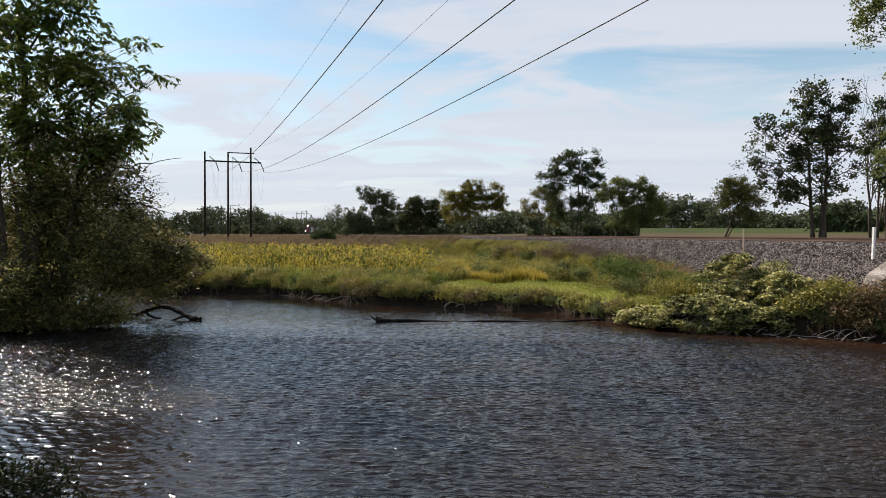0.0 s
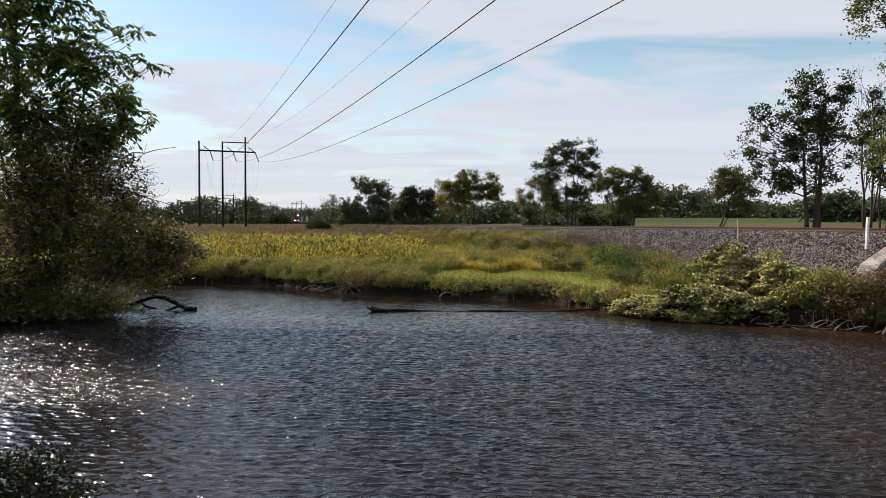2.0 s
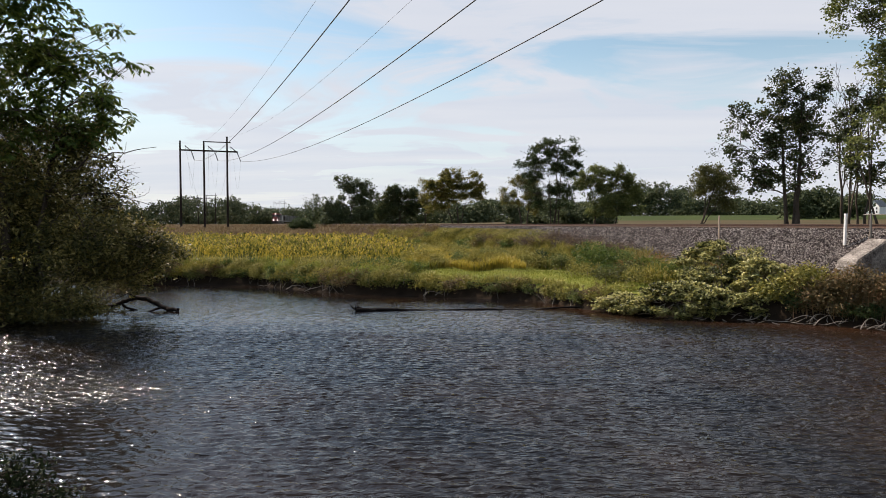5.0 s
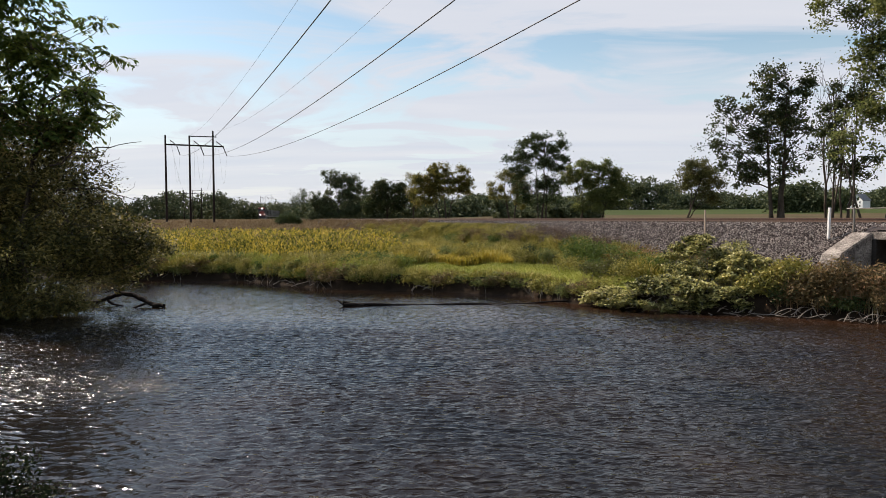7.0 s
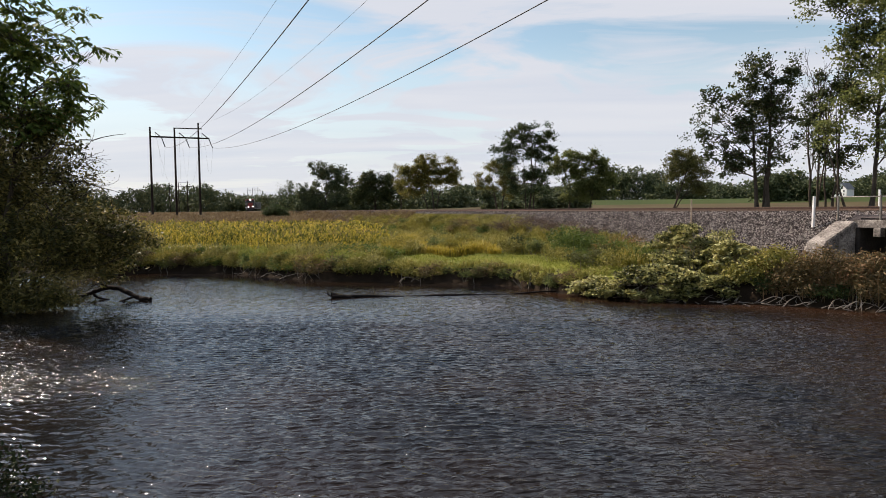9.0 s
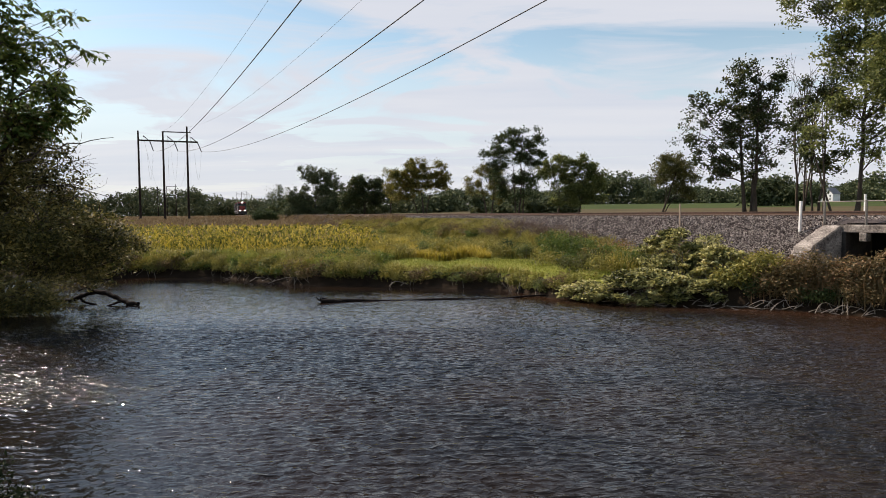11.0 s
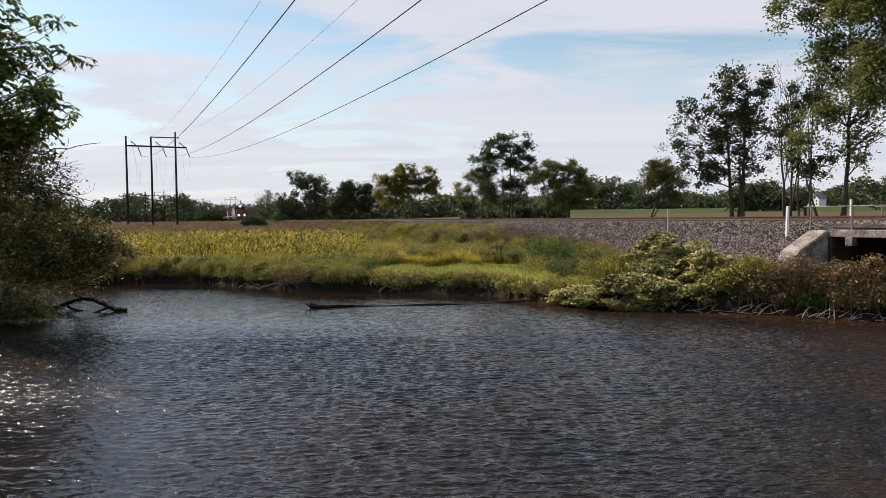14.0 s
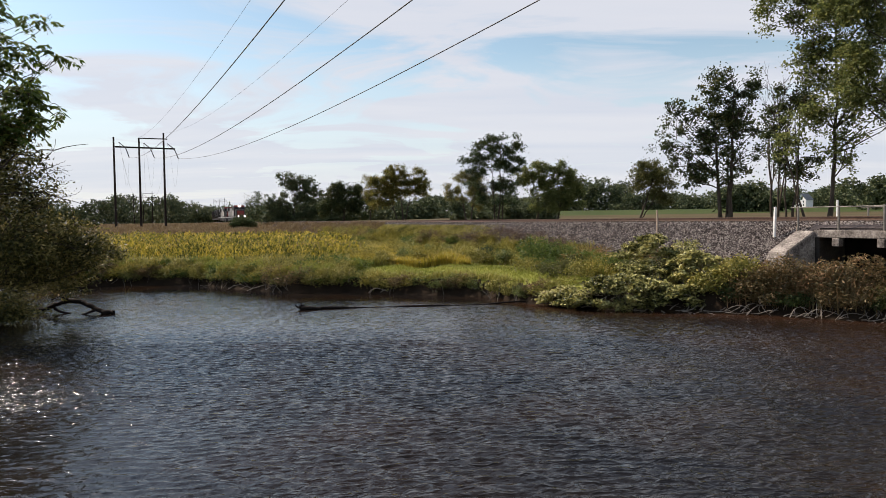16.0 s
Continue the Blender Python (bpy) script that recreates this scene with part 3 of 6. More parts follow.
def build_water():
    """The river's face: real waves where it is near, sliding downstream as one sheet."""
    rng = np.random.default_rng(5)
    gx, gy = stretched(-30, 24, 0.085, 150, 1.5), np.concatenate([stretched(8, 27, 0.042, 60, 1.5)[:-16], np.arange(27.06, 46, 0.075), 46 + np.cumsum(0.1 * 1.5 ** np.arange(16))])
    X, Y = np.meshgrid(gx, gy)
    Z = np.zeros_like(X)
    for _ in range(40):                    # short wavelets of even height, with sharpened faces
        wl_ = 0.16 * 2.1 ** rng.uniform(0, 1)
        th = rng.normal(math.radians(83), 0.48)
        k = 2 * math.pi / wl_
        Z += wl_ * np.sin(k * (X * math.cos(th) + Y * math.sin(th)) + rng.uniform(0, 6.28))
    Z = 0.0160 * np.tanh(Z / 0.95)
    for _ in range(14):
        wl_, th = rng.uniform(0.5, 1.2), rng.normal(math.radians(80), 0.5)
        k = 2 * math.pi / wl_
        Z += 0.0019 * wl_ * np.sin(k * (X * math.cos(th) + Y * math.sin(th)) + rng.uniform(0, 6.28))
    patch = 0.95 + 0.2 * np.sin(X * 0.35 + 1.3 * np.sin(Y * 0.21)) * np.sin(Y * 0.29 + 1 + np.sin(X * 0.17))
    Z *= patch
    lee = smooth(0.3, 5.0, -river_distance(X + 2.8, Y - 1.6))
    lee = np.where((Y > 22) | (X > 8), 0.22 + 0.25 * smooth(0, 6, X) + (0.78 - 0.25 * smooth(0, 6, X)) * lee, 1.0) * (1 - 0.68 * smooth(25, 32, Y) * (1 - 0.85 * smooth(-6, 4, X)))
    lee = lee * (1 + 0.15 * smooth(0, 8, X)) 
    Z *= lee
    Z *= smooth(60, 40, np.hypot(X, Y - 20))
    nx, ny = len(gx), len(gy)
    i = (np.arange(ny - 1)[:, None] * nx + np.arange(nx - 1)[None, :]).ravel()
    f = np.stack([i, i + 1, i + nx + 1, i + nx], 1)
    ob = new("water", raw_mesh("water", np.stack([X.ravel(), Y.ravel(), Z.ravel()], 1), f, M["water"], True))
    at_ = ob.data.attributes.new("ruffled", "FLOAT", "POINT")
    at_.data.foreach_set("value", lee.ravel().astype(np.float32))
    return tagged(ob, "dark rippled river water glittering in the sun", "water", "", "structure")


build_ground()
river = build_water()


# ---- railway ----
def sweep(profile, lo, hi, lift=0.0, step=1):
    """A profile of (across, height) carried along LINE between two lengths."""
    ks = np.arange(lo, hi + 1, step)
    pr = np.array(profile)
    v = np.stack([np.stack([LINE[k, 0] + LINE_N[k, 0] * pr[:, 0], LINE[k, 1] + LINE_N[k, 1] * pr[:, 0], pr[:, 1] + lift], 1) for k in ks])
    n, m = len(ks), len(pr)
    i = (np.arange(n - 1)[:, None] * m + np.arange(m - 1)[None, :]).ravel()
    f = np.stack([i, i + 1, i + m + 1, i + m], 1)
    return v.reshape(-1, 3), f


S_BRIDGE = int(np.argmin(np.hypot(LINE[:, 0] - 18.6, LINE[:, 1] - 31.5)))     # the near abutment
BANK = [(-5.6, 0.75), (-4.4, 1.6), (-2.5, 3.05), (-1.75, 3.62), (-1.3, 3.76), (1.3, 3.76), (1.75, 3.62), (4.2, 2.7)]


def build_railway():
    end = len(LINE) - 1
    bed = new("railway_embankment", raw_mesh("railway_embankment", *sweep(BANK, S_BRIDGE, end), M["ballast"], False))
    tagged(bed, "long grey ballast embankment carrying the railway", "embankment", "", "structure")
    bed2 = new("railway_embankment", raw_mesh("railway_embankment", *sweep(BANK, 0, S_BRIDGE - 16), M["ballast"], False))
    tagged(bed2, "grey ballast embankment beyond the bridge", "embankment", "", "structure")
    trough = [(-2.2, 3.45), (-1.9, 3.62), (-1.3, 3.76), (1.3, 3.76), (1.9, 3.62), (2.2, 3.45)]
    bed3 = new("railway_embankment", raw_mesh("railway_embankment", *sweep(trough, S_BRIDGE - 16, S_BRIDGE), M["ballast"], False))
    tagged(bed3, "ballast laid over the bridge deck", "embankment", "", "structure")
    track = thing("railway_track", "single railway track with rusty rails on timber sleepers", "railway track")
    for off in (-0.7525, 0.7525):
        pr = [(off - 0.07, -0.17), (off - 0.07, -0.15), (off - 0.012, -0.13), (off - 0.012, -0.045), (off - 0.036, -0.035), (off - 0.034, 0.0),
              (off + 0.034, 0.0), (off + 0.036, -0.035), (off + 0.012, -0.045), (off + 0.012, -0.13), (off + 0.07, -0.15), (off + 0.07, -0.17)]
        part("rail", raw_mesh("rail", *sweep(pr, 0, end, RAIL_Z), M["rail"]), track)
    sl = bmesh.new()
    box(sl, (2.6, 0.24, 0.17), (0, 0, 0), (0, 0, 0), 0.012)
    me = bpy.data.meshes.new("sleeper")
    sl.to_mesh(me)
    sl.free()
    me.materials.append(M["sleeper"])
    rng = random.Random(3)
    for k in range(230):
        p, d = track_place(S_BRIDGE - 16 + k * 0.56)
        ob = new("sleeper", me)
        ob.parent = track
        ob.matrix_basis = pose(p[0], p[1], RAIL_Z - 0.255, 0, 0, math.degrees(math.atan2(d[1], d[0])) - 90 + rng.uniform(-1.5, 1.5))


build_railway()


def build_ballast_stones():
    rng = np.random.default_rng(11)
    n = 64000
    s = S_BRIDGE + 0.3 + rng.power(0.72, n) * 62
    over = rng.random(n) < 0.17
    s = np.where(over, S_BRIDGE - rng.uniform(0, 15.5, n), s)
    u = rng.uniform(0, 1, n) ** 0.8
    pr = np.array(BANK)
    across = np.where(over, -1.2 - u * 0.9, -1.2 - u * 3.7)
    h = np.interp(across, pr[:, 0], pr[:, 1])
    k = np.arange(len(LINE))
    x = np.interp(s, k, LINE[:, 0]) + np.interp(s, k, LINE_N[:, 0]) * across
    y = np.interp(s, k, LINE[:, 1]) + np.interp(s, k, LINE_N[:, 1]) * across
    c = np.stack([x, y, h + 0.015], 1)
    r = rng.uniform(0.026, 0.055, (n, 1, 1))
    octa = np.array([(1, 0, 0), (0, 1, 0), (-1, 0, 0), (0, -1, 0), (0, 0, 0.8), (0, 0, -0.8)], float)
    v = octa[None] * r * rng.uniform(0.6, 1.35, (n, 6, 1))
    q = rng.normal(size=(n, 3, 3))
    q, _ = np.linalg.qr(q)
    v = np.einsum("nij,nkj->nki", q, v) + c[:, None, :]
    t = np.array([(0, 1, 4), (1, 2, 4), (2, 3, 4), (3, 0, 4), (1, 0, 5), (2, 1, 5), (3, 2, 5), (0, 3, 5)])
    f = (np.arange(n)[:, None, None] * 6 + t[None]).reshape(-1, 3)
    stuff("ballast_stones", (v.reshape(-1, 3), f), M["stone"], "loose grey and buff crushed ballast stones", "ballast")


build_ballast_stones()


def build_bridge():
    """The near abutment with its wing wall, and the girder span with a handrail."""
    p, d = track_place(S_BRIDGE)
    ang = math.degrees(math.atan2(-d[1], -d[0]))           # local x runs out along the span
    br = thing("railway_bridge", "low railway bridge with weathered concrete abutment and dark girder span", "bridge", (p[0], p[1], 0), ang)
    # local y: negative is towards the river's near side
    bm = bmesh.new()
    box(bm, (1.0, 5.0, 3.6), (0.1, 0, 1.55), (0, 0, 0), 0.05)
    part("abutment_wall", bm, br, "concrete abutment under the span, colour darkened for shade", M["shaded_concrete"])
    bm = bmesh.new()                                        # wing wall, stepping down and out
    prof = [(-0.5, 3.42), (0.45, 3.42), (0.45, -0.2), (-0.5, -0.2)]
    out = [(-0.05, 2.5), (0.45, 2.5), (0.45, -0.2), (-0.05, -0.2)]
    a = [bm.verts.new((x, -2.5, z)) for x, z in prof]
    b = [bm.verts.new((x - 0.1, -4.1, z if z < 0 else 2.55)) for x, z in prof]
    c = [bm.verts.new((x - 0.1, -4.3, z if z < 0 else 2.2)) for x, z in prof]
    for q1, q2 in ((a, b), (b, c)):
        for k in range(4):
            bm.faces.new((q1[k], q1[(k + 1) % 4], q2[(k + 1) % 4], q2[k]))
    bm.faces.new(a[::-1])
    bm.faces.new(c)
    bmesh.ops.recalc_face_normals(bm, faces=bm.faces)
    bmesh.ops.bevel(bm, geom=list(bm.edges), offset=0.04, segments=2, affect="EDGES")
    part("wing_wall", bm, br, "pale weathered concrete wing wall", M["concrete"])
    part("edge_beam", boxed((16, 0.35, 0.32), (8.4, -2.35, 3.27), (0, 0, 0), 0.03), br, "stained concrete edge beam", M["concrete"])
    part("edge_beam", boxed((16, 0.35, 0.32), (8.4, 2.35, 3.27), (0, 0, 0), 0.03), br, "", M["concrete"])
    part("deck", boxed((16, 4.35, 0.42), (8.4, 0, 3.30), (0, 0, 0), 0.0), br, "", M["steel_dark"])
    for y in (-0.7, 0.7):
        part("girder", boxed((16, 0.3, 1.1), (8.4, y, 2.54), (0, 0, 0), 0.01), br, "steel girder coloured near-black for the shade under the span", M["steel_dark"])
    # invented wall behind the girders: blocks far-side light so the opening stays dark
    part("light_block_wall", boxed((15.2, 0.4, 3.5), (8.4, 2.0, 1.3), (0, 0, 0), 0.0), br, "", M["steel_dark"])
    for k in range(6):
        part("bracket", boxed((0.32, 0.3, 0.36), (1.40 + 1.95 * k, -2.40, 2.93), (0, 0, 0), 0.03), br, "", M["concrete"])
    part("abutment_wall", boxed((1.2, 5.4, 3.6), (16.6, 0, 1.55), (0, 0, 0), 0.05), br, "", M["concrete"])
    for side in (-2.35, 2.35):
        rail_ = part("handrail", cyl(bmesh.new(), 0.021, 0.021, (-0.9, side, 4.42), (16.3, side, 4.42), 8), br, "thin grey handrail", M["grey_rail"])
        for k in range(9):
            part("handrail_post", boxed((0.07, 0.07, 1.05), (-0.55 + 1.95 * k, side, 3.95), (0, 0, 0), 0.008), br, "", M["grey_rail"])
    return br


build_bridge()


def marker_post(at, h, w, mat, label, lean=0):
    ob = thing("marker_post", label, "post", at, 0)
    part("shaft", boxed((w, w, h), (0, 0, h / 2), (0, 0, 0), w * 0.12), ob, "", mat)
    part("cap", boxed((w * 1.06, w * 1.06, w * 0.3), (0, 0, h + w * 0.1), (0, 0, 0), w * 0.1), ob, "", mat)
    ob.matrix_basis = pose(*at, 0, lean, 20)
    return ob


def beside(s, across, z):
    p, d = track_place(s)
    k = int(np.clip(round(s), 0, len(LINE) - 1))
    return (p[0] + LINE_N[k, 0] * across, p[1] + LINE_N[k, 1] * across, z)


def far_of(az, d):
    """Place d metres off, az degrees to the left of straight ahead."""
    return -d * math.sin(radians(az)), d * math.cos(radians(az))


P1 = beside(S_BRIDGE + 1.6, -2.6, 3.1)
marker_post((P1[0], P1[1], 3.10), 1.35, 0.10, M["white_post"], "white square marker post at the bridge end", 2)
P2 = beside(S_BRIDGE + 2.3, 2.6, 3.1)
marker_post((P2[0], P2[1], 3.10), 1.68, 0.085, M["white_post"], "white square marker post across the track", 0)
P3 = beside(S_BRIDGE + 9.6, -2.4, 3.1)
marker_post((P3[0], P3[1], 3.05), 1.4, 0.065, M["rust_post"], "thin weathered post on the ballast shoulder", 0)


P4 = beside(S_BRIDGE + 0.7, -2.3, 3.1)
stake = thing("iron_stake", "thin rusty iron stake leaning by the bridge", "stake", (P4[0], P4[1], 3.15))
part("rod", cyl(bmesh.new(), 0.018, 0.018, (0, 0, 0), (0.12, 0, 1.25), 6), stake, "", M["rust_post"])

# ---- power line ----
LINE_A, LINE_B = unit(np.array([0.378, -0.926])), unit(np.array([0.4335, -0.9011]))


def wire_curve(name, pts, r, label, parent=None):
    cu = bpy.data.curves.new(name, "CURVE")
    cu.dimensions, cu.bevel_depth, cu.bevel_resolution = "3D", r, 1
    sp = cu.splines.new("POLY")
    sp.points.add(len(pts) - 1)
    for q, p in zip(sp.points, pts):
        q.co = (*p, 1)
    cu.materials.append(M["wire"])
    ob = new(name, cu)
    if parent is not None:
        ob.parent = parent
    else:
        tagged(ob, label, "wire", "power line wires")
    return ob


def h_frame(at, rz, tall, label):
    """Three poles, a long crossarm, a short upper tie and slanting insulator strings."""
    fr = thing("power_line_frame", label, "pylon", at, rz, "power line frames")
    tops = (tall - 1.1, tall - 1.1, tall)
    for k, x in enumerate((-4.5, 0.0, 4.5)):
        part("pole", cyl(bmesh.new(), 0.24, 0.16, (x, 0, -0.6), (x + 0.02 * k, 0, tops[k]), 12), fr, "", M["pole"])
    part("crossarm", boxed((11.2, 0.22, 0.30), (1.05, 0.25, tall - 3.0), (0, 0.6, 0), 0.03), fr, "", M["pole"])
    part("tie_beam", boxed((5.4, 0.16, 0.20), (2.55, 0.2, tall - 1.15), (0, 0, 0), 0.02), fr, "", M["pole"])
    for x in (-2.4, 2.1, 6.5):
        part("insulator", cyl(bmesh.new(), 0.10, 0.10, (x - 1.2, 1.9, tall - 1.9), (x, 0.3, tall - 3.1), 8), fr, "", M["insulator"])
        part("insulator", cyl(bmesh.new(), 0.10, 0.10, (x, 0.2, tall - 3.1), (x + 0.62, -1.7, tall - 5.1), 8), fr, "", M["insulator"])
        loop = [(x - 1.2, 1.9, tall - 1.9)]
        for q in np.linspace(0, 1, 9):
            loop.append((x - 0.6 + 1.2 * q, 1.2 - 2.9 * q, tall - 5.3 - 6.0 * math.sin(math.pi * q) * 0.9))
        wire_curve("jumper_wire", loop, 0.008, "", fr)
    return fr


FR1 = (-57.55, 138.5, 2.6)
ang1 = math.degrees(math.atan2(0.38, 0.926))
h_frame(FR1, ang1, 19.3, "tall three-pole wooden power line frame beside the corn field")
h_frame((-152.4, 369.8, 3.0), ang1, 17.6, "distant three-pole wooden power line frame")
h_frame((-186.0, 612.0, 3.2), 14, 22.0, "distant three-pole wooden power line frame")


def frame_point(x, y, z):
    c, s = math.cos(radians(ang1)), math.sin(radians(ang1))
    return np.array([FR1[0] + c * x - s * y, FR1[1] + s * x + c * y, FR1[2] + z])


def build_wires():
    for x in (-2.4, 2.1, 6.5):
        a = frame_point(x + 0.62, -1.7, 14.2)
        s = np.linspace(0, 206, 70)
        fall = 0.0965 if x < 0 else 0.0917
        pts = np.stack([a[0] + LINE_B[0] * s, a[1] + LINE_B[1] * s, a[2] - fall * s + fall / 206.5 * s * s], 1)
        wire_curve("conductor", pts, 0.026, "dark sagging power line conductor overhead")
        b = frame_point(x - 1.2, 1.9, 17.4)
        s = np.linspace(0, 250, 50)
        pts = np.stack([b[0] - LINE_A[0] * s, b[1] - LINE_A[1] * s, b[2] - 0.07 * s + 0.00028 * s * s], 1)
        wire_curve("conductor", pts, 0.018, "distant sagging power line conductor")
    for x, z, fall in ((0.0, 18.2, 0.0835), (4.5, 19.3, 0.114)):
        a = frame_point(x, 0, z)
        s = np.linspace(0, 206, 60)
        pts = np.stack([a[0] + LINE_B[0] * s, a[1] + LINE_B[1] * s, a[2] - fall * s + fall / 206 * s * s], 1)
        wire_curve("shield_wire", pts, 0.010, "thin pale overhead shield wire")


build_wires()


# ---- plants ----
def inside_blobs(rng, blobs, n, shell=0.55):
    """n points in ellipsoids (x, y, z, rx, ry, rz), thicker towards their skins."""
    b = np.array(blobs, float)
    vol = b[:, 3] * b[:, 4] * b[:, 5]
    wts = vol ** 0.75
    pick = rng.choice(len(b), n, p=wts / wts.sum())
    dirs = unit(rng.normal(size=(n, 3)))
    r = rng.uniform(shell ** 3, 1, n) ** (1 / 3)
    r = np.where(rng.random(n) < 0.25, rng.uniform(0, 1, n), r)
    return b[pick, :3] + dirs * r[:, None] * b[pick, 3:6], pick


def sprays(rng, blobs, clumps, per, reach, length, width, shell=0.5):
    """Pinnate leaves: paired leaflets hanging along drooping stalks."""
    c, _ = inside_blobs(rng, blobs, clumps, shell)
    az = rng.uniform(0, 2 * np.pi, clumps)
    d = unit(np.stack([np.cos(az), np.sin(az), rng.uniform(-0.55, 0.35, clumps)], 1))
    s = np.stack([-np.sin(az), np.cos(az), 0 * az], 1)
    L = reach * rng.uniform(0.6, 1.3, (clumps, 1, 1))
    k = np.arange(per) // 2
    q = ((k + 1) / (per // 2))[None, :, None]
    sg = np.where(np.arange(per) % 2, 1.0, -1.0)[None, :, None]
    root = c[:, None, :] + d[:, None, :] * L * q + np.array([0, 0, -1.0]) * L * 0.30 * q ** 2
    ld = unit(s[:, None, :] * sg * 0.8 + d[:, None, :] * 0.55 + np.array([0, 0, -0.55]) + rng.normal(size=(clumps, per, 3)) * 0.22).reshape(-1, 3)
    root = root.reshape(-1, 3)
    n = len(root)
    ln, wd = length * rng.uniform(0.7, 1.25, (n, 1)), width * rng.uniform(0.7, 1.25, (n, 1))
    w = unit(np.cross(ld, np.array([0, 0, 1.0]) + rng.normal(size=(n, 3)) * 0.35))
    up = np.cross(w, ld)
    v = np.stack([root, root + ld * ln * 0.45 + w * wd * 0.5 + up * wd * 0.1, root + ld * ln, root + ld * ln * 0.45 - w * wd * 0.5 + up * wd * 0.1], 1).reshape(-1, 3)
    i = np.arange(n)[:, None] * 4
    return (v, np.concatenate([i + np.array([[0, 1, 2]]), i + np.array([[0, 2, 3]])], 0)), c


def foliage(rng, blobs, clumps, per, spread, length, width, shell=0.55, droop=0.25):
    c, _ = inside_blobs(rng, blobs, clumps, shell)
    size = spread * rng.uniform(0.5, 1.5, (clumps, 1, 1))
    pts = c[:, None, :] + rng.normal(size=(clumps, per, 3)) * size * np.array([1, 1, 0.75])
    return leaves(rng, pts.reshape(-1, 3), length, width, droop), c


def limb(rng, a, b, r1, r2, n=6, bow=0.08, sag=0.0, wob=0.012):
    a, b = np.array(a, float), np.array(b, float)
    L = np.linalg.norm(b - a)
    off = rng.normal(size=3) * L * bow
    out = []
    for q in np.linspace(0, 1, n):
        p = a + (b - a) * q + off * math.sin(math.pi * q) + rng.normal(size=3) * L * wob * (0 < q < 1)
        p[2] += sag * L * math.sin(math.pi * q)
        out.append((p, r1 + (r2 - r1) * q))
    return out


def skeleton(rng, trunks, blobs, clumps, tw=0.02, twigs=60, bare=0):
    """Trunks, a limb to each blob of the crown, and twigs to some of its clumps."""
    paths = []
    nodes = []
    for (x0, x1, top, r) in trunks:
        t = limb(rng, (x0, 0, -0.3), (x1, rng.normal() * 0.3, top), r, r * 0.25, 10, 0.012, 0.0, 0.004)
        t[0] = (t[0][0], r * 1.45)
        paths.append(t)
        nodes += t
    pos = np.array([p for p, _ in nodes])
    rad = np.array([r for _, r in nodes])
    for b in blobs:
        c = np.array(b[:3])
        low = pos[:, 2] < c[2] - 0.15 * abs(b[5])
        cand = np.where(low)[0] if low.any() else np.arange(len(pos))
        level = np.hypot(pos[cand, 0] - c[0], pos[cand, 1] - c[1])
        d = level + 1.2 * np.abs(np.maximum(c[2] - 0.8 * level, 0.35 * pos[:, 2].max()) - pos[cand, 2])
        k = cand[int(np.argmin(d))]
        r0 = max(min(rad[k] * 0.6, 0.06), 0.02)
        lb = limb(rng, pos[k], c, r0, r0 * 0.3, 6, 0.06, 0.05)
        paths.append(lb)
        for _ in range(4):
            tip = c + unit(rng.normal(size=3) + np.array([0, 0, 0.5])) * np.array(b[3:6]) * rng.uniform(0.7, 1.05)
            paths.append(limb(rng, lb[int(rng.integers(3, 6))][0], tip, r0 * 0.32, 0.006, 4, 0.08))
    if len(clumps):
        ends = np.array([p[-1][0] for p in paths])
        for c in clumps[rng.choice(len(clumps), min(twigs, len(clumps)), replace=False)]:
            e = ends[int(np.argmin(np.linalg.norm(ends - c, axis=1)))]
            paths.append(limb(rng, e, c, tw, 0.006, 4, 0.1))
    for _ in range(bare):
        b = blobs[int(rng.integers(len(blobs)))]
        c = np.array(b[:3])
        tip = c + unit(rng.normal(size=3) * np.array([1, 0.6, 0.4]) + np.array([0, 0, 1.0])) * np.array(b[3:6]) * rng.uniform(1.25, 1.75)
        paths.append(limb(rng, c, tip, 0.045, 0.014, 5, 0.06))
    return paths


